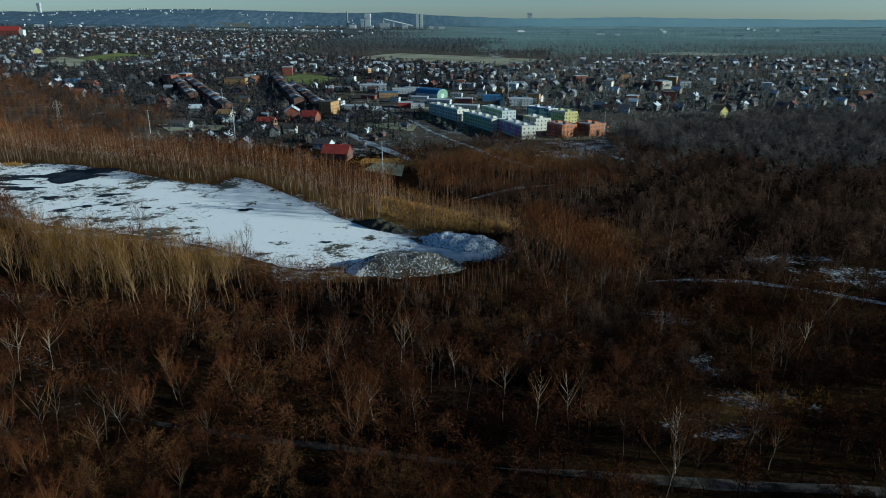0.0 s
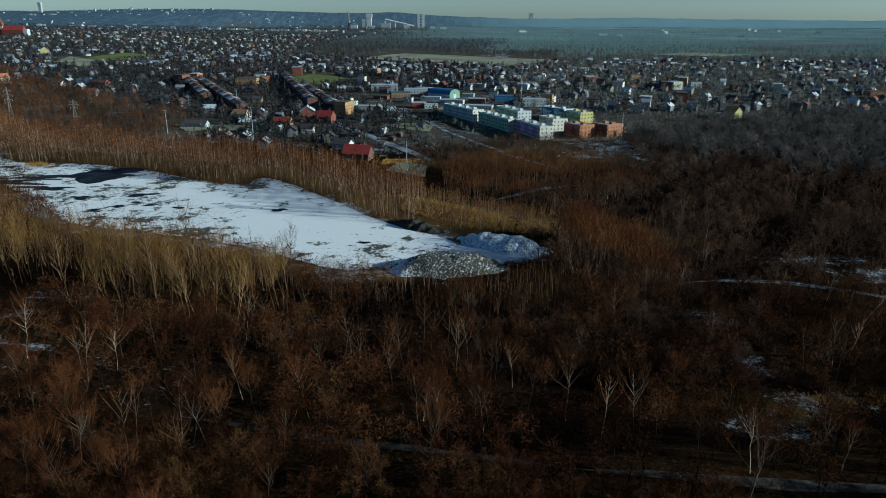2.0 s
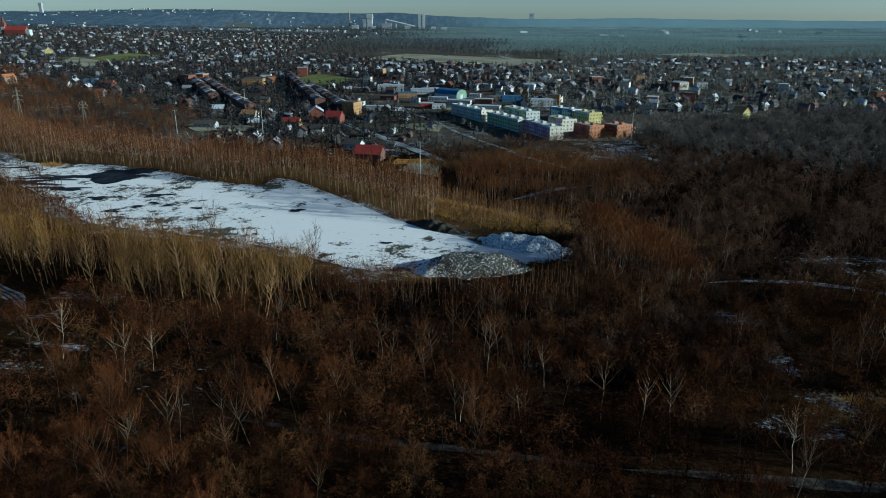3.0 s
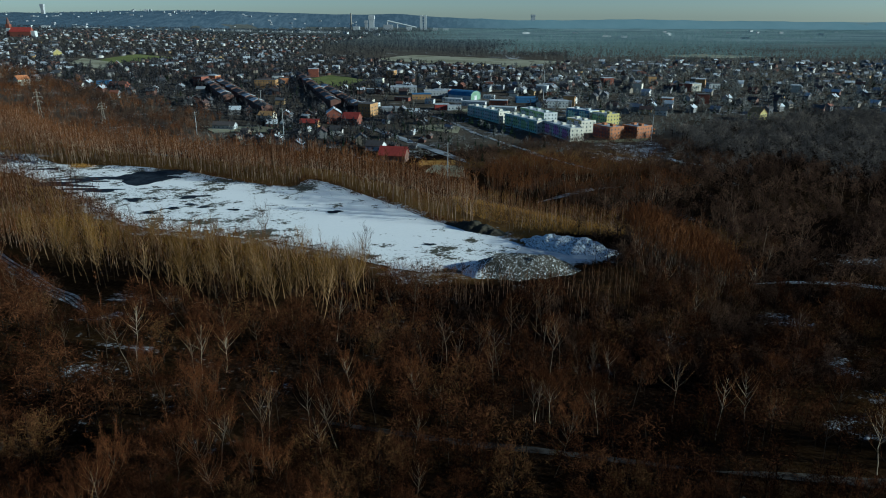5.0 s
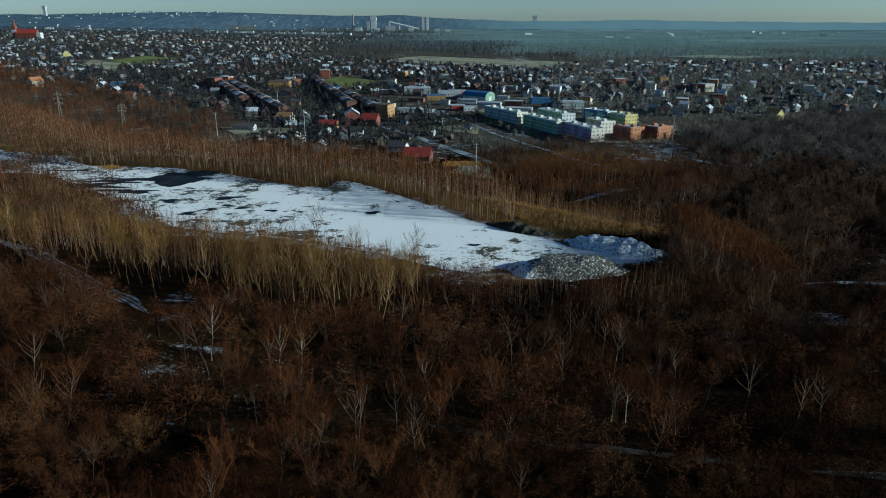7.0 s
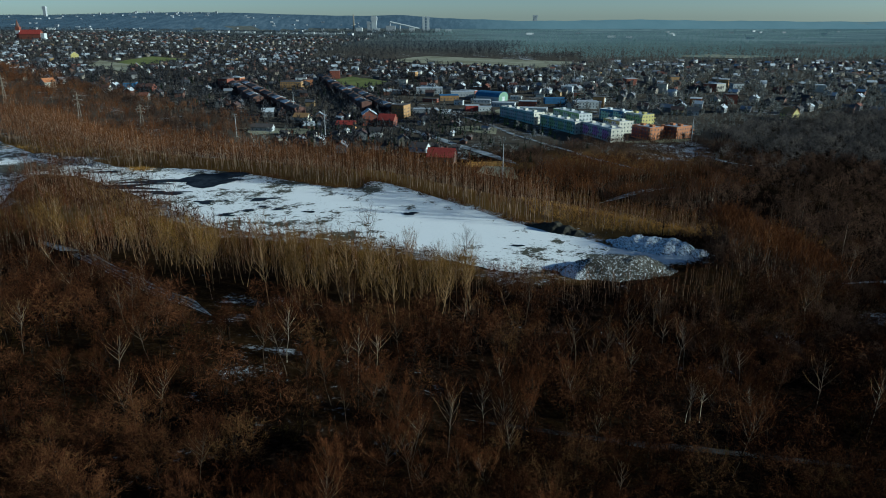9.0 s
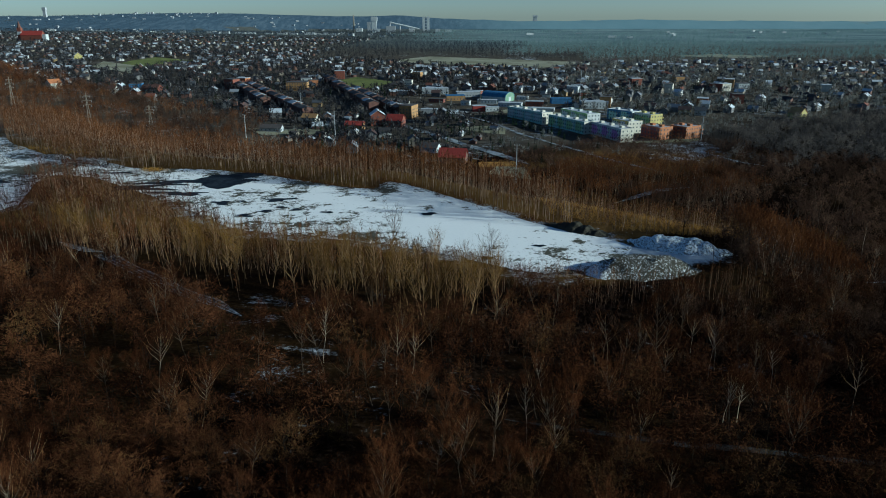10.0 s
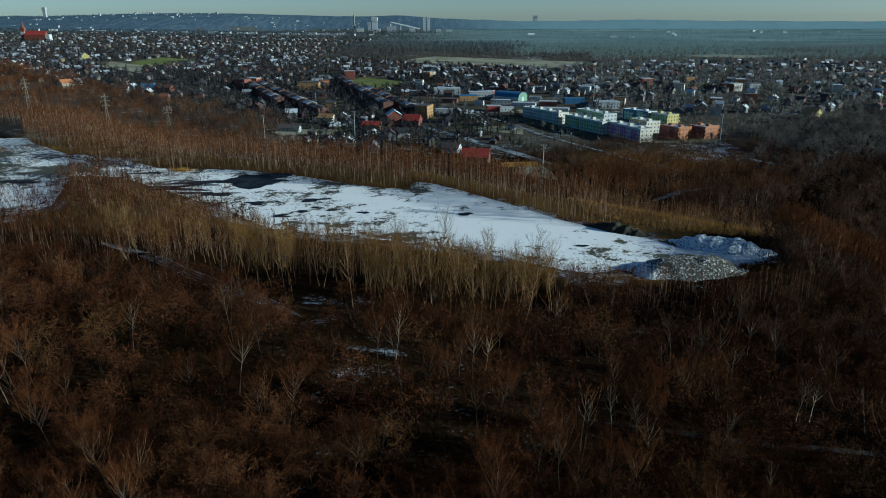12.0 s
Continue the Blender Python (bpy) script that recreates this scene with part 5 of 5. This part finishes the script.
far_town = np.concatenate([np.array(far_town).reshape(-1, 2), town_spots(rng, 860, 1500, 14.5, 1300), town_spots(rng, 1500, 2900, 27, 2300)])


def far_houses(spots):
    """Gabled bodies under thick pitched roofs, joined."""
    VW, FW, VR, FR = [], [], [], []
    body = np.array([(-1, -1, -0.3), (1, -1, -0.3), (1, 1, -0.3), (-1, 1, -0.3), (-1, -1, 1), (1, -1, 1), (1, 1, 1), (-1, 1, 1)], float)
    bf = np.array([(0, 1, 5), (0, 5, 4), (1, 2, 6), (1, 6, 5), (2, 3, 7), (2, 7, 6), (3, 0, 4), (3, 4, 7), (4, 5, 8), (6, 7, 9)])
    cap = np.array([(-1.12, -1.08, -0.08), (1.12, -1.08, -0.08), (1.12, 1.08, -0.08), (-1.12, 1.08, -0.08), (0, -1.08, 1.05), (0, 1.08, 1.05)], float)
    rf = np.array([(0, 4, 5), (0, 5, 3), (1, 2, 5), (1, 5, 4)])
    z = ground_z(spots[:, 0], spots[:, 1])
    for i, ((x, y), zz) in enumerate(zip(spots, z)):
        a = radians(25 * math.sin(x / 190 + y / 260) + 90 * int(rng.integers(2)) + rng.normal(0, 8))
        w, d, h = rng.uniform(2.3, 3.6), rng.uniform(3.0, 5.7), rng.uniform(2.2, 4.4)
        t = w * rng.uniform(0.55, 0.95)
        c, s = math.cos(a), math.sin(a)
        peak = np.array([(0, -1, 1 + t / h), (0, 1, 1 + t / h)], float)
        for src, V, hh, z0 in ((np.concatenate([body, peak]), VW, h, 0), (cap, VR, t, h + 0.15)):
            q = np.empty_like(src)
            q[:, 0], q[:, 1] = src[:, 0] * w * c - src[:, 1] * d * s + x, src[:, 0] * w * s + src[:, 1] * d * c + y
            q[:, 2] = zz + z0 + src[:, 2] * hh
            V.append(q)
        FW.append(bf + 10 * i), FR.append(rf + 6 * i)
    t = empty("far_houses", pose(0, 0, 0), "many small houses of the town farther off", "houses")
    tagged(t, kind="stuff")
    for nm, V, F, mt in (("wall", VW, FW, WALL), ("roof", VR, FR, ROOF)):
        new(nm, mesh_of(nm, np.concatenate(V), np.concatenate(F), [mt])).parent = t


far_houses(far_town)

# three-storey houses among the gardens
rng = np.random.default_rng(33)
for i in range(20):
    x, y = rng.uniform(70, 470), rng.uniform(665, 930)
    if i > 13:
        x, y = rng.uniform(-330, -90), rng.uniform(700, 1000)
    if x > 0.62 * (0.95 * y + 28) or float(built_up(np.array([x]), np.array([y]))[0]) <= 0:
        continue
    w = rng.uniform(9, 15)
    wl, lab = ((BRICK, "red brick tenement with flat roof"), (CREAM, "cream rendered tenement with flat roof"), (OCHRE, "ochre tenement with flat roof"), (WHITE, "white rendered tenement with flat roof"), (ORANGE, "orange-brown tenement with flat roof"))[i % 5]
    flat_house(at(x, y, rng.choice([-18, 8, 72]) + rng.normal(0, 6)), w, 11, rng.uniform(7, 10.5), wl, SNOW_ROOF if i % 2 else GREY_ROOF, lab, 2 + i % 2, "tenement", "town tenements", i % 4 == 0)

# trees between the houses and the woods beyond
def conifer(rng):
    w = Wood()
    for k in range(46):
        h = (k + 0.5) / 46
        a = k * 2.4
        p = np.array([0, 0, 1.0 + 11 * h])
        w.twig(p, unit(np.array([math.cos(a), math.sin(a), -0.25])), 2.8 * (1 - h) + 0.3, 1.1 * (1 - h) + 0.3, 2, rng)
    w.limb((0, 0, 0), (0, 0, 12.5), 0.15, 0.03, 0)
    return w.arrays()


def clump(rng, n=44, width=0.6):
    """A distant bare tree: a loose round crown of sprays over a trunk."""
    w = Wood()
    w.limb((0, 0, 0), (0, 0, 7), 0.25, 0.12, 0)
    for k in range(n):
        a, e = rng.uniform(0, 6.28), rng.uniform(-0.2, 1.45)
        d = np.array([math.cos(a) * math.cos(e), math.sin(a) * math.cos(e), math.sin(e)])
        w.twig(np.array([0, 0, rng.uniform(2.5, 7)]) + d * rng.uniform(0, 2.2), unit(d + rng.normal(0, 0.4, 3)), rng.uniform(1.8, 4.2), width * rng.uniform(0.7, 1.4), 2, rng)
    return w.arrays()


CLUMPS, FIRS = [clump(rng, 26, 0.8) for _ in range(6)], [conifer(rng) for _ in range(3)]


def town_trees(rng, y0, y1, gap, share, x_half):
    gx, gy = np.meshgrid(np.arange(-x_half - 100, x_half, gap), np.arange(y0, y1, gap))
    x, y = gx.ravel() + rng.uniform(-0.5, 0.5, gx.size) * gap, gy.ravel() + rng.uniform(-0.5, 0.5, gx.size) * gap
    b = built_up(x, y)
    k = seen_zone(x, y, 60) & (b > 0.02) & (rng.random(len(x)) < share)
    return np.column_stack([x[k], y[k]])


SPRAYS, COARSE = [clump(rng, 26, 0.85) for _ in range(6)], [clump(rng, 14, 2.0) for _ in range(5)]
for y0, y1, gap, share, half, models, sizes, lab in ((440, 1000, 9.5, 0.6, 800, CLUMPS, (0.45, 1.2), "garden trees between the houses"), (1000, 1500, 13, 0.6, 1200, SPRAYS, (0.5, 1.1), "trees among far houses"), (1500, 2800, 20, 0.7, 2200, COARSE, (0.45, 0.9), "trees among the farthest houses")):
    spots = town_trees(rng, y0, y1, gap, 0.95, half)
    spots = spots[rng.random(len(spots)) < np.where(spots[:, 0] < -120, 0.95, share)]
    # left trees dark, right trees pale: the sunward haze is in their colour
    east = spots[:, 0] + 60 * wave(spots[:, 0], spots[:, 1], 60, 4) > 60
    stand("garden_trees", "oak", spots[~east], models, "dark bare " + lab, rng, sizes, TW_DARK_COPY)
    stand("garden_trees", "oak", spots[east], models, "grey bare " + lab, rng, sizes, TW_HAZED)
gx, gy = np.meshgrid(np.arange(-210, 360, 9.0), np.arange(440, 780, 9.0))
x, y = gx.ravel() + rng.uniform(-4, 4, gx.size), gy.ravel() + rng.uniform(-4, 4, gx.size)
k = seen_zone(x, y, 40) & (built_up(x, y) < 0.02) & (rng.random(len(x)) < 0.3 + 0.25 * wave(x, y, 30)) & (y > 545 - 0.7 * np.abs(x + 40) * (x < -40) + 0.0 * x) & ~((x > 125) & (y < 640))
for a, b in (((43, 540), (57, 502)), ((16, 583), (37, 538)), ((-14, 634), (11, 588)), ((33, 622), (49, 584)), ((74, 618), (90, 596)), ((64, 558), (72, 538)), ((92, 594), (101, 577)), ((79, 526), (88, 510)), ((101, 525), (109, 513)),
             ((64, 686), (86, 686)), ((-95, 802), (-68, 802)), ((-45, 670), (-20, 670)), ((-70, 745), (-50, 745)), ((-57, 775), (-32, 775)), ((-17, 700), (7, 700)), ((8, 660), (33, 660)), ((40, 720), (60, 720)), ((-25, 735), (-2, 755))):
    k &= line_gap([a, b], x, y) > 19
for road in ([(-75, 680), (-34, 605), (-8, 531), (10, 487)], [(-140, 640), (-106, 581), (-73, 522), (-46, 471)]):
    k &= line_gap(road, x, y) > 4
stand("garden_trees", "oak", np.column_stack([x[k], y[k]]), CLUMPS, "bare street and garden trees round the estate", rng, (0.35, 0.95), TW_HAZED)
hedges = town_trees(rng, 440, 860, 9, 0.5, 700)
stand("garden_shrubs", "shrub", hedges, [clump(rng, 16, 1.0) for _ in range(4)], "dark bare hedges and shrubs in gardens", rng, (0.2, 0.42), TW_HAZED)
firs = np.concatenate([town_trees(rng, 470, 900, 17, 0.25, 600), np.array([(-24 + 4.0 * i + (i % 3), 597 - 6.5 * i + 3 * (i % 2)) for i in range(11)]), np.array([(-172 + 5 * i, 548 - 3 * (i % 2)) for i in range(4)])])
stand("conifers", "oak", firs, FIRS, "dark green garden conifers", rng, (0.5, 0.95), NEEDLES)

yard = np.array([(rng.uniform(-75, 50), rng.uniform(428, 560)) for _ in range(170)])
k = (line_gap([(-140, 640), (-106, 581), (-73, 522), (-46, 471), (-31, 445), (-20, 420)], yard[:, 0], yard[:, 1]) > 5.5) & (line_gap([(-75, 680), (-34, 605), (-8, 531), (10, 487), (26, 452), (40, 425)], yard[:, 0], yard[:, 1]) > 4)
for a, b in (((43, 540), (57, 502)), ((16, 583), (37, 538)), ((-68, 430), (-60, 432)), ((-83, 468), (-82, 469))):
    k &= line_gap([a, b], yard[:, 0], yard[:, 1]) > 14
yard = yard[k]
stand("garden_trees", "oak", yard[:70], CLUMPS, "bare trees and bushes on allotments before the estate", rng, (0.22, 0.7), TW_HAZED)
stand("conifers", "oak", yard[70:100], FIRS, "dark green conifers on allotments", rng, (0.3, 0.75), NEEDLES)


# gardens between the belt and the brick houses, and waste ground beyond the orange blocks
plots = np.column_stack([rng.uniform(-195, -30, 420), rng.uniform(458, 640, 420)])
k = (plots[:, 1] > 470 - 0.42 * (plots[:, 0] + 100)) & (line_gap([(-140, 640), (-106, 581), (-73, 522), (-46, 471), (-31, 445)], plots[:, 0], plots[:, 1]) > 6)
for a, b in TAKEN:
    k &= np.hypot(plots[:, 0] - a, plots[:, 1] - b) > 10
plots = plots[k]
stand("garden_trees", "oak", plots[:130], CLUMPS, "dark bare fruit trees in gardens by the wood", rng, (0.3, 0.85), TW_DARK_COPY)
stand("garden_shrubs", "shrub", plots[130:190], [clump(rng, 16, 1.0) for _ in range(4)], "low dark hedges in gardens by the wood", rng, (0.2, 0.4), TW_MID)
stand("conifers", "oak", plots[190:235], FIRS, "dark green conifers in gardens by the wood", rng, (0.35, 0.85), NEEDLES)
for x, y in plots[235:262]:
    if min(math.hypot(x - o.matrix_world.translation.x, y - o.matrix_world.translation.y) for o in made) > 11:
        house(at(x, y, rng.choice([-20, 65]) + rng.normal(0, 8)), rng.uniform(3.4, 5.2), rng.uniform(4.5, 7.5), 2.3, 3.5, None, (SNOW_ROOF, GREY_ROOF, ROOF)[rng.integers(3)], False, "small garden shed with a low pitched roof", "garden_shed", "garden sheds")
gx, gy = np.meshgrid(np.arange(112, 300, 6.5), np.arange(505, 690, 6.5))
x, y = gx.ravel() + rng.uniform(-3, 3, gx.size), gy.ravel() + rng.uniform(-3, 3, gx.size)
k = (y > 520 + (x - 126) * 0.42) & (built_up(x, y) < 0.02) & (np.hypot(x - 245, y - 617) > 12) & (rng.random(len(x)) < 0.55 + 0.3 * wave(x, y, 22))
stand("field_scrub", "oak", np.column_stack([x[k], y[k]]), CLUMPS, "grey bare trees on waste ground beyond the blocks", rng, (0.25, 0.7), TW_HAZED)


def far_wood(x, y):
    open_field = np.zeros(x.shape, bool)
    for p in TOWN_FIELDS:
        open_field |= inside(p, x, y)
    return (~open_field) & (built_up(x, y) < 0.03) & ((y > 1250) | (np.abs(x + 350) < 170) & (y > 1180)) & (wave(x, y, 260, 3) > -0.55 + 0.25 * (x < 0))


gx, gy = np.meshgrid(np.arange(-2600, 2500, 13), np.arange(1150, 2300, 19))
x, y = gx.ravel() + rng.uniform(-7, 7, gx.size), gy.ravel() + rng.uniform(-11, 11, gx.size)
k = seen_zone(x, y, 40) & far_wood(x, y)
TUFTS, HAZY = [round_tree(rng, 3, 6, 1.3, 13.0, 2) for _ in range(6)], [round_tree(rng, 2, 5, 2.2, 13.0, 2) for _ in range(6)]
# the same woods take a paler haze tint to the right
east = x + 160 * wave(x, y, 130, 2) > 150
for kk, mt, lab in ((k & ~east & (y < 1750), TW_DARK_COPY, "bare grey-brown woods beyond the town"), (k & ~east & (y >= 1750), TW_HAZE_LEFT, "dark bare woods far beyond the town"), (k & east, TW_HAZE_RIGHT, "woods beyond the town, tinted grey-green for haze")):
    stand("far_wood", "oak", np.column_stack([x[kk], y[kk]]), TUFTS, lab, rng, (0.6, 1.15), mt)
gx, gy = np.meshgrid(np.arange(-3100, 3000, 25), np.arange(2300, 4750, 46))
x, y = gx.ravel() + rng.uniform(-13, 13, gx.size), gy.ravel() + rng.uniform(-25, 25, gx.size)
k = seen_zone(x, y, 40) & (wave(x, y, 300, 3) > np.where(x > 100, -0.2, -0.45)) & (y < hill_foot(x) + 70)
# haze tint again differs by side, paler to the right
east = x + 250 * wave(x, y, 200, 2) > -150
stand("far_wood", "oak", np.column_stack([x[k & ~east], y[k & ~east]]), HAZY, "dark woods in the distance", rng, (0.9, 1.5), TW_HAZE_LEFT)
stand("far_wood", "oak", np.column_stack([x[k & east], y[k & east]]), HAZY, "distant woods tinted blue-green for haze", rng, (0.8, 1.3), TW_HAZE_RIGHT)
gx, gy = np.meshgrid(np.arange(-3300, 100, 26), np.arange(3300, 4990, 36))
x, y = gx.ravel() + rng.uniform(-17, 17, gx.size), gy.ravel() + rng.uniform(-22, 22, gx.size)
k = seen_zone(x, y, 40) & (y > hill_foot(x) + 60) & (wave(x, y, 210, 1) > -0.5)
stand("hill_wood", "oak", np.column_stack([x[k], y[k]]), HAZY, "woods on the horizon hills, tinted blue for haze", rng, (0.6, 1.1), TW_HAZE_LEFT)


# ---- masts and poles ----
def pylon(x, y, h, turn):
    """A lattice power pylon with three arms."""
    t = empty("power_pylon", at(x, y, turn), "tall lattice steel power pylon in the wood", "pylon", "power line")
    r = lambda z: 1.7 - 1.3 * min(1, z / (h * 0.75))
    corner = ((-1, -1), (1, -1), (1, 1), (-1, 1))
    for cx, cy in corner:
        bm = bmesh.new()
        bar(bm, (cx * r(-0.5), cy * r(0), -0.5), (cx * 0.4, cy * 0.4, h * 0.75), 0.1)
        bar(bm, (cx * 0.4, cy * 0.4, h * 0.75), (cx * 0.15, cy * 0.15, h), 0.1)
        part("leg", bm, STEEL, t)
    zs = [h * 0.9 * i / 9 for i in range(10)]
    for i in range(9):
        for (ax, ay), (bx, by) in zip(corner, corner[1:] + corner[:1]):
            bm = bmesh.new()
            bar(bm, (ax * r(zs[i]), ay * r(zs[i]), zs[i]), (bx * r(zs[i + 1]), by * r(zs[i + 1]), zs[i + 1]), 0.045, 3)
            part("brace", bm, STEEL, t)
    for z, w in ((h * 0.72, 2.6), (h * 0.82, 3.2), (h * 0.92, 2.2)):
        bm = bmesh.new()
        for s in (-1, 1):
            bar(bm, (0, 0, z + 0.5), (s * w, 0, z), 0.1, 3)
            bar(bm, (0, 0, z - 0.2), (s * w, 0, z), 0.08, 3)
        arm = part("arm", bm, STEEL, t)
        for s in (-1, 1):
            part("insulator", bar(bmesh.new(), (s * w, 0, z), (s * w, 0, z - 1.3), 0.09, 6), CONCRETE, arm)
    return t


pylon(-344, 525, 33, 20)
pylon(-455, 615, 33, 20)
pylon(-306, 545, 21, 20)


def mast(x, y, h, label):
    t = empty("mast", at(x, y), label, "mast", "poles and masts")
    part("shaft", bar(bmesh.new(), (0, 0, -0.5), (0, 0, h), 0.32, 8, 0.16), CONCRETE, t)
    bm = bmesh.new()
    for z in (h - 0.8, h - 2.4):
        bar(bm, (-1.6, 0, z), (1.6, 0, z), 0.09, 4)
    part("crossarm", bm, STEEL, t)
    bm = bmesh.new()
    for s in (-1.4, 0, 1.4):
        bar(bm, (s, 0, h - 0.8), (s, 0, h - 0.2), 0.12, 6)
    part("insulator", bm, CONCRETE, t)
    return t


for px, py, ph in ((-225, 522, 18), (-153, 498, 24), (-34, 372, 22), (63, 690, 36), (-205, 640, 20), (118, 505, 20)):
    mast(px, py, ph, "tall pale concrete power pole")

# ---- church and landmarks on the horizon ----
ch = empty("church", at(-1160, 1905, 90), "red brick church with a long roof and slender tower", "church")
part("nave", gabled_body(bmesh.new(), 18, 56, 13, 24), BRICK, ch)
part("roof", gable(bmesh.new(), 18, 56, 13, 24), RED_TILE, ch)
part("chancel", box(bmesh.new(), -7, 7, -38, -28, -2, 15), WHITE, ch)
tw = part("tower", box(bmesh.new(), -5, 5, 27, 37, -2, 32), BRICK, ch)
part("gallery", box(bmesh.new(), -5.4, 5.4, 26.6, 37.4, 14, 22), WHITE, tw, "white rendered belfry stage")
part("spire", bar(bmesh.new(), (0, 32, 32), (0, 32, 50), 5.4, 8, 0.2), DARK_WALL, ch)


def tower(x, y, w, d, z1, mat, label, name="mine_tower", gap=0):
    z0 = height_at(x, y)
    t = empty(name, pose(x, y, z0), label, "tower", "mine landmarks")
    if gap:
        for s in (-1, 1):
            part("shaft", box(bmesh.new(), *sorted((s * gap, s * w)), -d, d, -5, z1 - z0), mat, t)
        for k in range(5):
            z = (z1 - z0) * (0.12 + 0.19 * k)
            part("bridge", box(bmesh.new(), -gap, gap, -d * 0.6, d * 0.6, z, z + 5), mat, t)
    else:
        part("shaft", box(bmesh.new(), -w, w, -d, d, -5, z1 - z0), mat, t)
        part("head", box(bmesh.new(), -w * 1.25, w * 1.25, -d * 1.2, d * 1.2, (z1 - z0) * 0.72, (z1 - z0) * 0.97), mat, t)
    return t


tower(-168, 4700, 22, 16, 95, WHITE, "twin-shafted pale mine tower", "mine_tower", 5)
tower(-506, 4700, 16, 15, 94, WHITE, "pale mine winding tower")
tower(-541, 4690, 9, 10, 62, CONCRETE, "grey mine building beside the tower")
tower(596, 5080, 13, 13, 102, CONCRETE, "grey water tower on the ridge", "water_tower")
tower(-2643, 4700, 9, 9, 156, CONCRETE, "wide-headed concrete tower on the hill", "hill_tower")
cn = empty("chimney_stack", at(-640, 4700), "tall dark industrial chimney", "chimney")
part("shaft", bar(bmesh.new(), (0, 0, -5), (0, 0, 105), 6, 12, 4), STEEL, cn)
cv = empty("conveyor", at(-306, 4680), "long white inclined conveyor of the mine", "conveyor")
bm = bmesh.new()
bar(bm, (-95, 0, 58), (95, 0, 16), 5, 4)
part("gallery", bm, WHITE, cv)
for s, z in ((-95, 58), (-30, 44), (30, 31)):
    part("trestle", bar(bmesh.new(), (s, 0, -5), (s, 0, z), 4, 4), CONCRETE, cv)
part("hall", box(bmesh.new(), -120, -60, -20, 20, -5, 34), CONCRETE, cv)
for bx, bw, bh in ((-600, 40, 22), (-480, 30, 18), (-260, 35, 20), (-90, 30, 16), (-20, 40, 12)):
    flat_house(at(bx, 4660), bw, 30, bh, WHITE, SNOW_ROOF, "pale industrial hall of the mine", 1, "mine_hall", "mine landmarks", False)
rng = np.random.default_rng(8)
for i in range(70):
    bx = rng.uniform(-2700, -300) if i < 50 else rng.uniform(300, 2400)
    by = rng.uniform(2900, min(4600, float(hill_foot(np.array(bx))) - 60))
    flat_house(at(bx, by, rng.uniform(-30, 30)), rng.uniform(12, 38), rng.uniform(8, 14), rng.uniform(5, 10), WHITE if i % 2 else CONCRETE, SNOW_ROOF, "pale block or hall on the far plain", 1, "far_building", "far buildings", False)
for i in range(90):
    bx = rng.uniform(-3000, -500)
    by = rng.uniform(float(hill_foot(np.array(bx))) + 20, 4950)
    flat_house(at(bx, by, rng.uniform(-30, 30)), rng.uniform(7, 24), rng.uniform(8, 14), rng.uniform(4, 9), CONCRETE, SNOW_ROOF, "pale house or hall on the far hillside", 1, "far_building", "far buildings", False)
for i in range(16):
    bx, by = rng.uniform(-2450, -1500), rng.uniform(4700, 4990)
    flat_house(at(bx, by, rng.uniform(-10, 10)), rng.uniform(8, 18), 12, rng.uniform(6, 16), CONCRETE, GREY_ROOF, "pale tower block on the skyline", 1, "tower_block", "skyline blocks", False)
for i in range(9):
    flat_house(at(-1130 + 62 * i + rng.uniform(-12, 12), 3290 + 14 * i), rng.uniform(26, 52), 20, rng.uniform(6, 10), WHITE, SNOW_ROOF, "long white industrial hall before the hills", 1, "far_hall", "far halls", False)
